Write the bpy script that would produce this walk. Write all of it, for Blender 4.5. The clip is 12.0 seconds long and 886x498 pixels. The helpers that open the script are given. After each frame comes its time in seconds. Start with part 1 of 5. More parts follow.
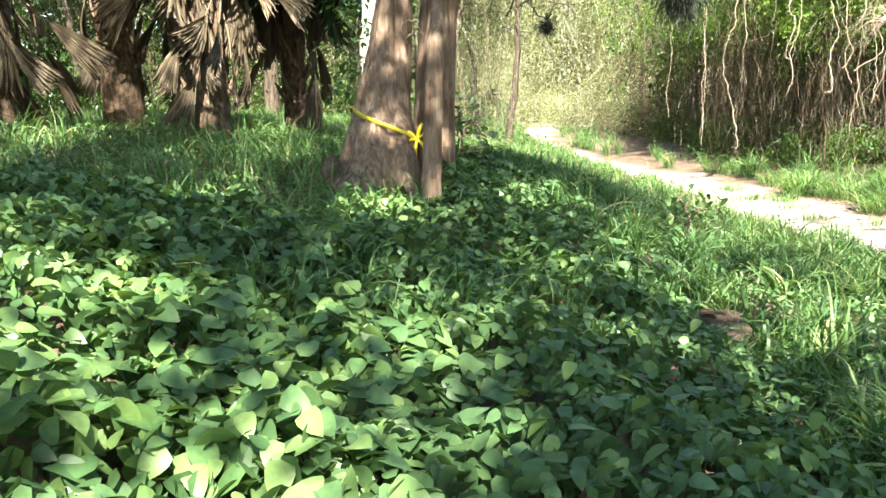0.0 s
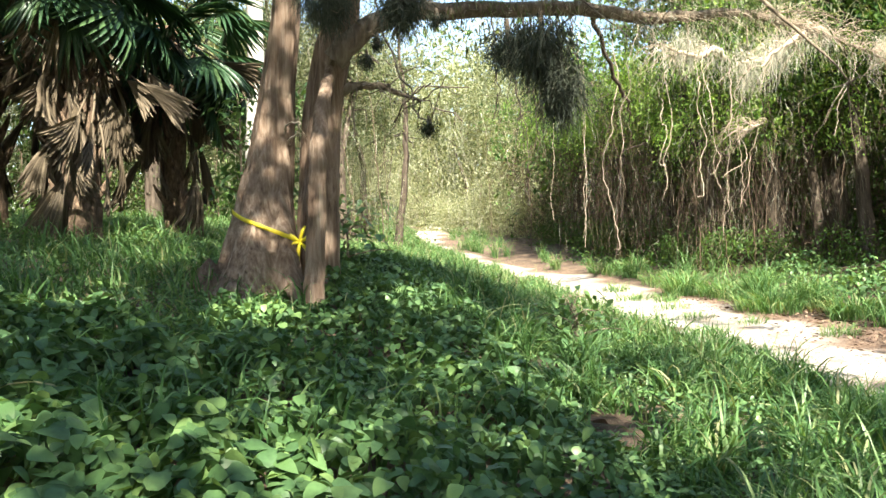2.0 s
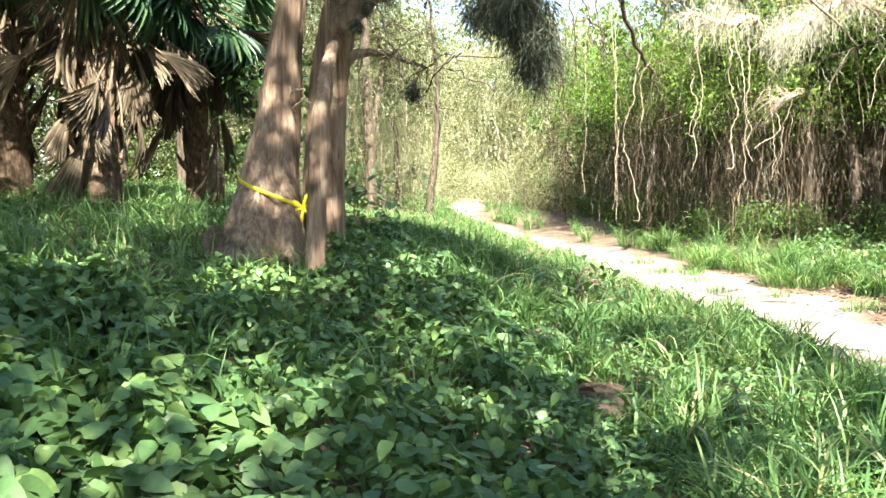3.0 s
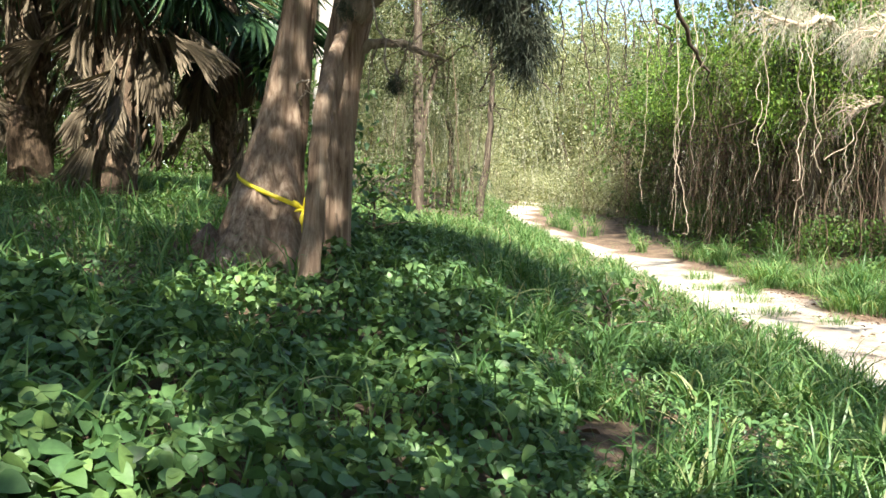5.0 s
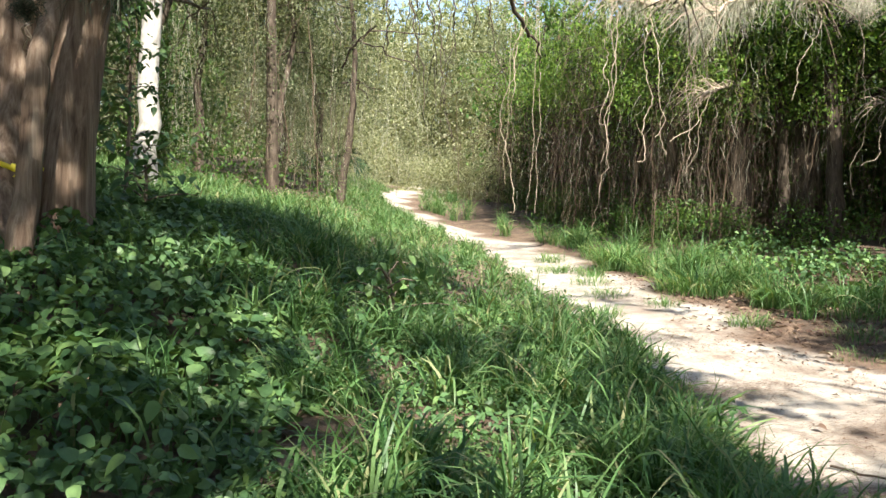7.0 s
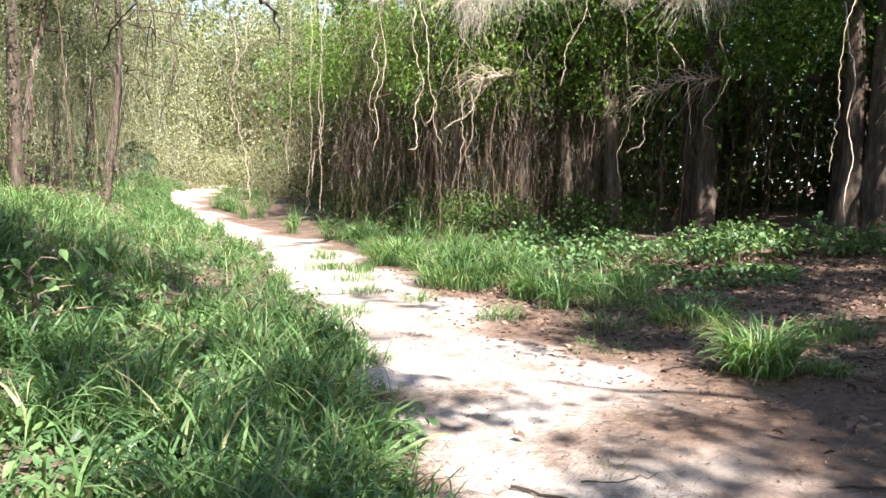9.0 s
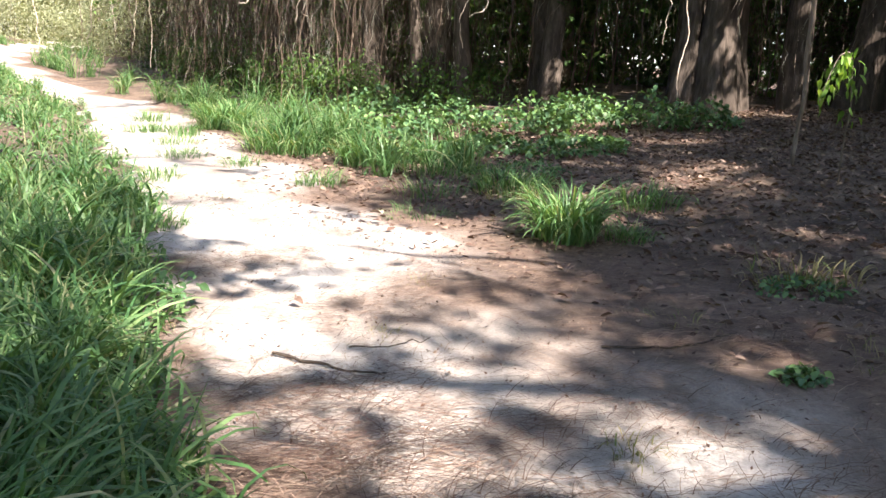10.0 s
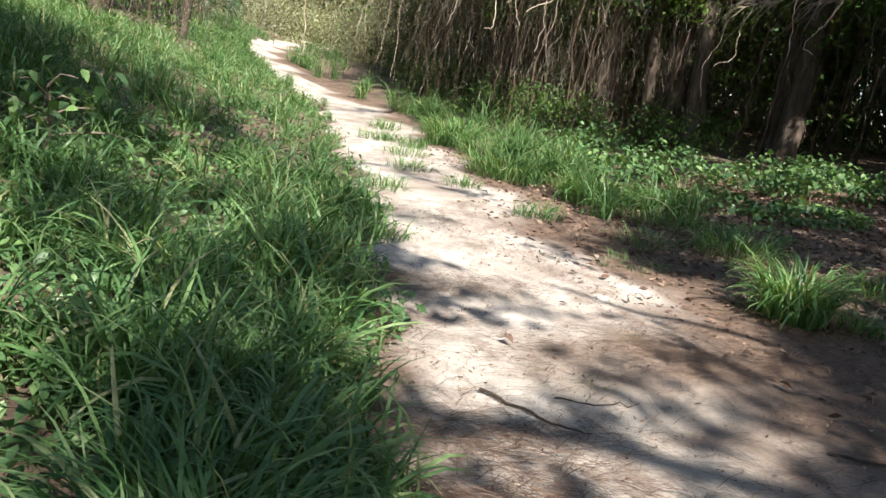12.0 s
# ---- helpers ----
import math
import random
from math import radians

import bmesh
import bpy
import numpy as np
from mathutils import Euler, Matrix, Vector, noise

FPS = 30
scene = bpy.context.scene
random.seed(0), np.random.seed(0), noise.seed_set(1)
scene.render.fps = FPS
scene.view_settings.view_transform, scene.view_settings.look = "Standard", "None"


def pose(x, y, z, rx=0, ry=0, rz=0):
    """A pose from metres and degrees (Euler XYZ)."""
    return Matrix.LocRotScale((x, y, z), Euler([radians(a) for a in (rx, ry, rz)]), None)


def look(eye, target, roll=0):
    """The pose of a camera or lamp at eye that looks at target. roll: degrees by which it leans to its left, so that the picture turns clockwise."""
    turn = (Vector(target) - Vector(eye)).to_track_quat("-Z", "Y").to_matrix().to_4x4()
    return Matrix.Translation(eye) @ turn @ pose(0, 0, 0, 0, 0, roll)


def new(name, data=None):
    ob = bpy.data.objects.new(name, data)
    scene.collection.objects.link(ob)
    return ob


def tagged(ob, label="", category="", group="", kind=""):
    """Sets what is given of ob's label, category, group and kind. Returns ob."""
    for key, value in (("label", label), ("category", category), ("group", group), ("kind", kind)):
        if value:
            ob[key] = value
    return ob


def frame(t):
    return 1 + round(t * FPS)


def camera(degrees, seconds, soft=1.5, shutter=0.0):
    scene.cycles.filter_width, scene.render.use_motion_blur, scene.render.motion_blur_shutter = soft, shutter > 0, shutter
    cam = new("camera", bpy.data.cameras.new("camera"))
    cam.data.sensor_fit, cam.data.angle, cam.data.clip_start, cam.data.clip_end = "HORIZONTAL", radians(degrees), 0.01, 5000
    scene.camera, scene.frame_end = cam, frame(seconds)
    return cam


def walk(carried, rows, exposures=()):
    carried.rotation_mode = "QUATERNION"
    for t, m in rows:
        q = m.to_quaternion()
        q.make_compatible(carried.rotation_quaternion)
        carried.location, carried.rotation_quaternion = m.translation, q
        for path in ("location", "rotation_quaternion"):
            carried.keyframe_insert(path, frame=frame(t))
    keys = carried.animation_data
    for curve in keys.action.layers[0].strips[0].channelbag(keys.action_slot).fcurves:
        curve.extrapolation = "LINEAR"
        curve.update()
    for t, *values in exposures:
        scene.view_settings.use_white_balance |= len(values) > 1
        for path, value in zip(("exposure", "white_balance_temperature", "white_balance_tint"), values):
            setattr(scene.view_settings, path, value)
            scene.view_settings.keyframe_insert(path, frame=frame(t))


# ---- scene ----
cam = camera(56.2, 12.0)
PATH = [
    (0, (1.961, 1.605, 1.852), (1.822, 3.579, 1.562), -1.1),
    (0.5, (2.104, 1.604, 1.896), (1.964, 3.595, 1.76), -0.5),
    (1, (2.065, 1.678, 1.852), (2.023, 3.678, 1.818), -0.8),
    (1.5, (2.004, 1.807, 1.829), (2.142, 3.802, 1.819), -0.7),
    (2, (2.025, 1.878, 1.844), (2.148, 3.874, 1.795), -1.2),
    (2.5, (2.205, 1.875, 1.8), (2.275, 3.872, 1.7), -1.4),
    (3, (2.453, 1.853, 1.785), (2.47, 3.85, 1.672), -0.7),
    (3.2, (2.504, 1.901, 1.797), (2.543, 3.896, 1.666), -0.6),
    (4.8, (2.894, 2.635, 1.853), (2.768, 4.625, 1.687), 0.5),
    (5, (2.987, 2.638, 1.84), (2.846, 4.629, 1.727), 1.3),
    (5.5, (3.294, 2.788, 1.8), (3.195, 4.781, 1.664), 1.9),
    (6, (3.609, 2.991, 1.73), (3.694, 4.986, 1.616), 2.0),
    (6.5, (3.898, 3.2, 1.76), (3.979, 5.194, 1.629), 1.7),
    (6.7, (4.031, 3.291, 1.745), (4.096, 5.285, 1.606), 2.0),
    (8.3, (5.035, 4.379, 1.567), (5.417, 6.338, 1.45), 0.9),
    (8.5, (5.174, 4.384, 1.579), (5.567, 6.342, 1.457), 1.0),
    (9, (5.566, 4.516, 1.553), (6.056, 6.451, 1.429), 1.3),
    (9.5, (5.954, 4.677, 1.492), (6.72, 6.52, 1.363), 3.1),
    (10, (6.173, 4.698, 1.427), (6.964, 6.489, 1.017), 3.4),
    (10.5, (6.264, 4.77, 1.013), (7.015, 6.573, 0.579), 3.0),
    (11, (6.256, 4.778, 0.855), (6.895, 6.621, 0.415), 2.4),
    (11.5, (6.198, 4.791, 1.21), (6.718, 6.639, 0.646), 5.3),
    (12, (6.015, 4.789, 1.52), (6.36, 6.716, 1.113), 10.2),
]
LIGHTNESS = [(0.0, 0.9), (0.5, 0.92), (1.0, 0.32), (1.5, -0.05), (2.0, 0.45), (2.5, 0.95), (3.0, 0.95), (4.8, 0.45), (5.0, 0.2), (5.5, 0.1), (6.5, -0.22), (8.3, 0.02), (9.0, 0.2), (9.6, 0.4), (10.0, 0.35), (10.5, -0.15), (11.0, -0.62), (11.5, -0.72), (12.0, -0.45)]
BASE_STOPS, KELVIN, TINT = 1.85, 6500, 8
walk(cam, [(t, look(eye, target, roll)) for t, eye, target, roll in PATH], [(t, BASE_STOPS + e, float(np.interp(t, [1.0, 2.0, 5.0, 6.7, 8.3], [6700, 6700, 6550, 6550, 6250])), float(np.interp(t, [6.7, 8.3, 10.5, 12.0], [TINT, 20, 19, 14]))) for t, e in LIGHTNESS])

# ---- world, sun, exposure ----
SUN = Vector((0.20, -0.76, 0.78)).normalized()
world = bpy.data.worlds.new("sky")
scene.world = world
world.use_nodes = True
wn = world.node_tree
sky = wn.nodes.new("ShaderNodeTexSky")
sky.sky_type, sky.sun_disc = "NISHITA", False
sky.sun_elevation, sky.sun_rotation = math.asin(SUN.z), math.atan2(SUN.x, SUN.y)
wn.links.new(sky.outputs[0], wn.nodes["Background"].inputs[0])
wn.nodes["Background"].inputs[1].default_value = 0.095
sun_data = bpy.data.lights.new("sun", "SUN")
sun_data.energy, sun_data.angle, sun_data.color = 5.0, radians(0.55), (1.0, 0.94, 0.82)
sun = new("sun", sun_data)
sun.matrix_world = look(SUN * 60, (0, 0, 0))

rng = np.random.default_rng(7)


# ---- materials ----
def shader(name):
    m = bpy.data.materials.new(name)
    m.use_nodes = True
    t = m.node_tree
    return m, t, t.nodes["Principled BSDF"], t.nodes["Material Output"]


def ramp_of(t, source, stops):
    r = t.nodes.new("ShaderNodeValToRGB")
    el = r.color_ramp.elements
    while len(el) < len(stops):
        el.new(0.5)
    for e, (p, c) in zip(el, stops):
        e.position, e.color = p, (*c, 1)
    t.links.new(source, r.inputs[0])
    return r.outputs[0]


def noise_of(t, scale, detail=4, stretch=None, rough=0.55):
    co = t.nodes.new("ShaderNodeTexCoord").outputs["Object"]
    if stretch:
        mp = t.nodes.new("ShaderNodeMapping")
        mp.inputs["Scale"].default_value = stretch
        t.links.new(co, mp.inputs[0])
        co = mp.outputs[0]
    n = t.nodes.new("ShaderNodeTexNoise")
    n.inputs["Scale"].default_value, n.inputs["Detail"].default_value = scale, detail
    n.inputs["Roughness"].default_value = rough
    t.links.new(co, n.inputs["Vector"])
    return n.outputs["Fac"]


def mixed(t, a, b, fac, mode="MIX"):
    m = t.nodes.new("ShaderNodeMix")
    m.data_type, m.blend_type = "RGBA", mode
    for sock, v in ((m.inputs["Factor"], fac), (m.inputs["A"], a), (m.inputs["B"], b)):
        if isinstance(v, (int, float)):
            sock.default_value = v
        elif isinstance(v, tuple):
            sock.default_value = (*v, 1)
        else:
            t.links.new(v, sock)
    return m.outputs["Result"]


def bumped(t, bsdf, height, strength, distance=0.02):
    b = t.nodes.new("ShaderNodeBump")
    b.inputs["Strength"].default_value, b.inputs["Distance"].default_value = strength, distance
    t.links.new(height, b.inputs["Height"])
    t.links.new(b.outputs[0], bsdf.inputs["Normal"])


def leafy(name, stops, patch, through_light=0.4, rough=0.5, random_by_object=False):
    """Leaf tissue: hue varies leaf by leaf and over metres, and light passes through."""
    m, t, bsdf, out = shader(name)
    if random_by_object:
        src = t.nodes.new("ShaderNodeObjectInfo").outputs["Random"]
    else:
        src = t.nodes.new("ShaderNodeNewGeometry").outputs["Random Per Island"]
    col = ramp_of(t, src, stops)
    col = mixed(t, col, patch, ramp_of(t, noise_of(t, 0.7, 3), [(0.42, (0, 0, 0)), (0.75, (0.75, 0.75, 0.75))]))
    fine = ramp_of(t, noise_of(t, 40, 3), [(0.3, (0.72, 0.72, 0.72)), (0.7, (1.1, 1.1, 1.1))])
    col = mixed(t, col, fine, 0.8, "MULTIPLY")
    t.links.new(col, bsdf.inputs["Base Color"])
    bsdf.inputs["Roughness"].default_value = rough
    bsdf.inputs["Specular IOR Level"].default_value = 0.35
    tr = t.nodes.new("ShaderNodeBsdfTranslucent")
    t.links.new(mixed(t, col, (1.0, 0.95, 0.35), 0.9, "MULTIPLY"), tr.inputs[0])
    mix = t.nodes.new("ShaderNodeMixShader")
    mix.inputs[0].default_value = through_light
    t.links.new(bsdf.outputs[0], mix.inputs[1])
    t.links.new(tr.outputs[0], mix.inputs[2])
    t.links.new(mix.outputs[0], out.inputs[0])
    return m


def barky(name, dark, mid, light, scale=9, stretch=(1, 1, 0.12), strength=0.9, depth=0.04):
    m, t, bsdf, out = shader(name)
    fibre = noise_of(t, scale, 7, stretch, 0.65)
    blotch = noise_of(t, 1.3, 4)
    col = ramp_of(t, fibre, [(0.3, dark), (0.48, mid), (0.68, light)])
    col = mixed(t, col, mid, ramp_of(t, blotch, [(0.4, (0, 0, 0)), (0.7, (0.6, 0.6, 0.6))]))
    t.links.new(col, bsdf.inputs["Base Color"])
    bsdf.inputs["Roughness"].default_value = 0.9
    bsdf.inputs["Specular IOR Level"].default_value = 0.15
    bumped(t, bsdf, fibre, strength, depth)
    return m


def strand_mat(name, stops, through_light=0.25):
    return leafy(name, stops, stops[1][1], through_light, 0.75)


VINE = leafy("vine_leaf", [(0.0, (0.06, 0.13, 0.05)), (0.55, (0.115, 0.225, 0.08)), (1.0, (0.23, 0.36, 0.115))], (0.1, 0.19, 0.09), 0.32, 0.42)
VINE_PIECE = leafy("vine_leaf_single", [(0.0, (0.07, 0.14, 0.05)), (0.55, (0.13, 0.24, 0.08)), (1.0, (0.24, 0.36, 0.115))], (0.1, 0.19, 0.09), 0.32, 0.42, True)
GRASS = leafy("grass_blade", [(0.0, (0.06, 0.15, 0.05)), (0.5, (0.13, 0.26, 0.085)), (0.85, (0.26, 0.4, 0.16)), (1.0, (0.45, 0.42, 0.24))], (0.11, 0.22, 0.08), 0.45, 0.42)
DRY_GRASS = leafy("dry_grass", [(0.0, (0.12, 0.18, 0.05)), (0.5, (0.33, 0.29, 0.14)), (1.0, (0.45, 0.37, 0.2))], (0.3, 0.27, 0.12), 0.35, 0.6)
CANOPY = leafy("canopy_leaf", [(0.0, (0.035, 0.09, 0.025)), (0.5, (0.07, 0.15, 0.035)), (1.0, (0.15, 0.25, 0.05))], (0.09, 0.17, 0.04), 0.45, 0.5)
# lighter, yellower green than CANOPY; the sunlit look is put into the colour
BRIGHT_LEAF = leafy("sun_bright_leaf", [(0.0, (0.09, 0.2, 0.035)), (0.5, (0.2, 0.36, 0.07)), (1.0, (0.36, 0.5, 0.12))], (0.2, 0.34, 0.07), 0.5, 0.45)
GREY_LEAF = leafy("grey_green_leaf", [(0.0, (0.05, 0.085, 0.035)), (0.5, (0.14, 0.18, 0.085)), (1.0, (0.4, 0.42, 0.29))], (0.19, 0.215, 0.115), 0.45, 0.6)
OLIVE = leafy("olive_leaf", [(0.0, (0.035, 0.05, 0.022)), (0.5, (0.095, 0.11, 0.052)), (1.0, (0.19, 0.2, 0.11))], (0.11, 0.12, 0.06), 0.35, 0.55)
PALM_GREEN = leafy("palm_leaf", [(0.0, (0.03, 0.075, 0.035)), (0.6, (0.05, 0.11, 0.05)), (1.0, (0.09, 0.16, 0.06))], (0.05, 0.1, 0.05), 0.25, 0.35)
PALM_DEAD = leafy("dead_palm_leaf", [(0.0, (0.07, 0.055, 0.038)), (0.5, (0.16, 0.125, 0.085)), (1.0, (0.32, 0.26, 0.18))], (0.14, 0.11, 0.07), 0.2, 0.7)
MOSS = strand_mat("pale_moss", [(0.0, (0.28, 0.28, 0.22)), (0.5, (0.48, 0.47, 0.39)), (1.0, (0.66, 0.64, 0.55))])
# far leaves lightened: bright sun and haze are put into this colour
SUN_PALED_LEAF = leafy("sun_paled_leaf", [(0.0, (0.19, 0.22, 0.1)), (0.5, (0.37, 0.4, 0.23)), (1.0, (0.57, 0.57, 0.41))], (0.37, 0.4, 0.23), 0.45, 0.5)
DARK_TUFT = strand_mat("dark_tuft", [(0.0, (0.03, 0.04, 0.03)), (0.5, (0.07, 0.085, 0.06)), (1.0, (0.14, 0.15, 0.11))], 0.15)
DEAD_STEM = strand_mat("dead_stem", [(0.0, (0.06, 0.042, 0.03)), (0.6, (0.14, 0.098, 0.068)), (1.0, (0.38, 0.3, 0.22))], 0.05)
# dry brown leaf, coloured darker so the forest interior reads as shaded
DRY_LEAF = leafy("dry_shade_leaf", [(0.0, (0.045, 0.032, 0.022)), (0.5, (0.11, 0.075, 0.05)), (1.0, (0.24, 0.17, 0.12))], (0.07, 0.07, 0.035), 0.25, 0.7)
LITTER = strand_mat("litter", [(0.0, (0.06, 0.034, 0.024)), (0.5, (0.135, 0.08, 0.056)), (1.0, (0.4, 0.29, 0.21))], 0.1)
CEDAR = barky("cedar_bark", (0.07, 0.042, 0.03), (0.22, 0.155, 0.112), (0.42, 0.325, 0.25), 17, (1, 1, 0.035), 0.8, 0.06)
GREY_BARK = barky("grey_bark", (0.07, 0.055, 0.04), (0.17, 0.135, 0.1), (0.32, 0.27, 0.21), 12, (1, 1, 0.25))
# darker grey bark: shade painted in for trunks and twigs; sticks are truly dark
DARK_SHADE_BARK = barky("dark_shade_bark", (0.025, 0.02, 0.016), (0.07, 0.055, 0.042), (0.15, 0.12, 0.095), 10, (1, 1, 0.25))
PALE_BARK = barky("pale_bark", (0.2, 0.19, 0.17), (0.36, 0.34, 0.31), (0.52, 0.5, 0.46), 8, (1, 1, 0.6), 0.5, 0.02)
PALM_BARK = barky("palm_bark", (0.035, 0.025, 0.018), (0.11, 0.078, 0.055), (0.3, 0.21, 0.145), 14, (1, 1, 0.5), 1.0, 0.05)
ROOT = barky("pale_root", (0.24, 0.18, 0.13), (0.42, 0.34, 0.26), (0.58, 0.5, 0.4), 20, (1, 1, 0.2), 0.6, 0.01)

TAPE, tt, tb, _ = shader("yellow_tape")
tt.links.new(ramp_of(tt, noise_of(tt, 18, 3), [(0.35, (0.62, 0.5, 0.02)), (0.65, (0.8, 0.68, 0.05))]), tb.inputs["Base Color"])
tb.inputs["Roughness"].default_value = 0.4

SOIL, st, sb, _ = shader("forest_soil")
c = ramp_of(st, noise_of(st, 2.2, 6), [(0.3, (0.06, 0.04, 0.028)), (0.5, (0.13, 0.09, 0.062)), (0.7, (0.22, 0.16, 0.11))])
c = mixed(st, c, ramp_of(st, noise_of(st, 30, 5, (1, 1, 1), 0.7), [(0.35, (0.45, 0.42, 0.4)), (0.65, (1.3, 1.25, 1.2))]), 0.7, "MULTIPLY")
st.links.new(c, sb.inputs["Base Color"])
sb.inputs["Roughness"].default_value = 0.95
bumped(st, sb, noise_of(st, 14, 8, None, 0.7), 0.8, 0.05)

SAND, st, sb, _ = shader("sandy_soil")
c = ramp_of(st, noise_of(st, 1.1, 6), [(0.3, (0.3, 0.25, 0.21)), (0.5, (0.47, 0.425, 0.37)), (0.68, (0.62, 0.575, 0.515))])
c = mixed(st, c, (0.17, 0.118, 0.088), ramp_of(st, noise_of(st, 3.4, 7, (1, 0.7, 1), 0.7), [(0.5, (0, 0, 0)), (0.68, (0.75, 0.75, 0.75))]))
rim = st.nodes.new("ShaderNodeAttribute")
rim.attribute_name = "rim"
c = mixed(st, c, ramp_of(st, noise_of(st, 9, 6, None, 0.7), [(0.3, (0.08, 0.052, 0.036)), (0.5, (0.15, 0.1, 0.07)), (0.7, (0.24, 0.17, 0.12))]), rim.outputs["Fac"])
c = mixed(st, c, ramp_of(st, noise_of(st, 60, 5, None, 0.75), [(0.3, (0.6, 0.57, 0.54)), (0.65, (1.15, 1.13, 1.1))]), 0.7, "MULTIPLY")
st.links.new(c, sb.inputs["Base Color"])
sb.inputs["Roughness"].default_value = 0.95
bumped(st, sb, noise_of(st, 9, 9, None, 0.72), 0.7, 0.05)


# ---- the lie of the land ----
def wave(x, y, k=1.0, p=0.0):
    return (np.sin(1.7 * k * x + 0.9 * k * y + p) + np.sin(-1.1 * k * x + 2.3 * k * y + 2 * p + 1) + np.sin(3.1 * k * x + 1.3 * k * y + 4 + p) * 0.6
            + np.sin(0.8 * k * x - 3.7 * k * y + 2.2 + 3 * p) * 0.5) / 3.1


def smooth(a, b, v):
    u = np.clip((np.asarray(v, float) - a) / (b - a), 0, 1)
    return u * u * (3 - 2 * u)


def terrain(x, y):
    x, y = np.asarray(x, float), np.asarray(y, float)
    base = 0.04 * np.clip(x - 7, -2.6, 14)
    # the bank climbs away from the verge, slantwise to the path
    u, v = 1.07 + (x - 2.2 + 0.037 * (y - 1.87)) / 0.81, 1.58 + (y - 1.87 - 0.037 * (x - 2.2)) / 0.81
    s = (3.4 - u) * 0.8 + np.where(v > 9.5, 0.6, 0.12) * (np.clip(v, -10, 16) - 9.5)
    s = 0.45 * np.logaddexp(0, s / 0.45)
    mound = 2.1 * (1 - np.exp(-np.minimum(s, 12) / 7.5)) * (1 - smooth(1.4, 5.6, u)) * (1 - 0.32 * smooth(15, 24, v) * smooth(-4, 1, u))
    verge = 0.26 * (1 - smooth(4.6, 6.3, x))
    rise = np.interp(y, [10, 15.5, 24, 33, 42, 50, 62], [0, 0.1, 0.3, 0.68, 1.15, 1.5, 1.9]) + 0.06 * np.clip(x - 11, 0, 9) * smooth(6, 12, y)
    return base + mound + verge + rise + 0.03 * wave(x, y, 0.9) + 0.012 * wave(x, y, 3.1, 1.3)


def path_left(y):
    return np.interp(y, [0, 6, 8.5, 10.4, 12.5, 14.3, 18.4, 24.7, 28, 32, 36, 42, 50, 70], [6.15, 6.2, 6.4, 6.5, 6.6, 6.6, 6.3, 6.05, 4.8, 3.9, 3.2, 2.8, 3.4, 5]) + 0.13 * np.sin(2.1 * np.asarray(y)) + 0.07 * np.sin(5.3 * np.asarray(y) + 1)


def path_right(y):
    return np.interp(y, [0, 5, 7, 9.5, 11, 13.5, 16.8, 18.5, 24, 26, 31.5, 36, 42, 50, 70], [10.8, 10.8, 10.9, 10.4, 9.7, 9.1, 9.2, 8.8, 8.55, 7.7, 6.1, 4.9, 4.7, 5.8, 9]) + (0.16 + 0.14 * smooth(11, 15, y)) * np.sin(1.7 * np.asarray(y) + 2) + 0.12 * np.sin(4.7 * np.asarray(y))


def vine_edge(y):
    return np.interp(y, [2, 6, 7, 8.5, 9.5, 10.2, 11.3, 12, 13, 14.5], [3.7, 3.7, 3.75, 3.7, 3.6, 3.5, 3.3, 3.0, 2.5, 1.2]) + 0.15 * np.sin(2.9 * np.asarray(y))


# the plan of the bank is laid out in a frame of its own, turned and scaled onto the site
BANK = Matrix.Translation((2.2, 1.87, 1.8)) @ Matrix.Rotation(0.037, 4, "Z") @ Matrix.Scale(0.81, 4) @ Matrix.Translation((-1.07, -1.58, -1.9))


def bank(x, y):
    q = BANK @ Vector((x, y, 0))
    return q.x, q.y


def settle(ob):
    """Puts a top-level thing planned in the bank's frame on its site."""
    ob.matrix_basis = BANK @ ob.matrix_basis
    return ob


# ---- mesh helpers ----
def mesh_of(name, verts, faces, flat=False):
    """A mesh from arrays; faces all have the same number of corners."""
    verts, faces = np.asarray(verts, np.float32), np.asarray(faces, np.int32)
    me = bpy.data.meshes.new(name)
    n, k = faces.shape
    me.vertices.add(len(verts)), me.loops.add(n * k), me.polygons.add(n)
    me.vertices.foreach_set("co", verts.ravel())
    me.loops.foreach_set("vertex_index", faces.ravel())
    me.polygons.foreach_set("loop_start", np.arange(0, n * k, k, dtype=np.int32))
    me.polygons.foreach_set("loop_total", np.full(n, k, np.int32))
    me.polygons.foreach_set("use_smooth", np.full(n, not flat))
    me.update(calc_edges=True)
    return me


def piece(name, me, material, parent=None, label=""):
    """One mesh object, under a thing or a part where a parent is given."""
    if not me.materials:
        me.materials.append(material)
    ob = new(name, me)
    ob.parent = parent
    return tagged(ob, label) if label else ob


def mass(name, me, material, parent, label=""):
    """A part made of pieces too many and small to count."""
    return tagged(piece(name, me, material, parent, label), kind="stuff")


def thing(name, at, label, category, group="", kind=""):
    ob = new(name)
    ob.location = at
    ob.empty_display_size = 0.1
    return tagged(ob, label, category, group, kind)


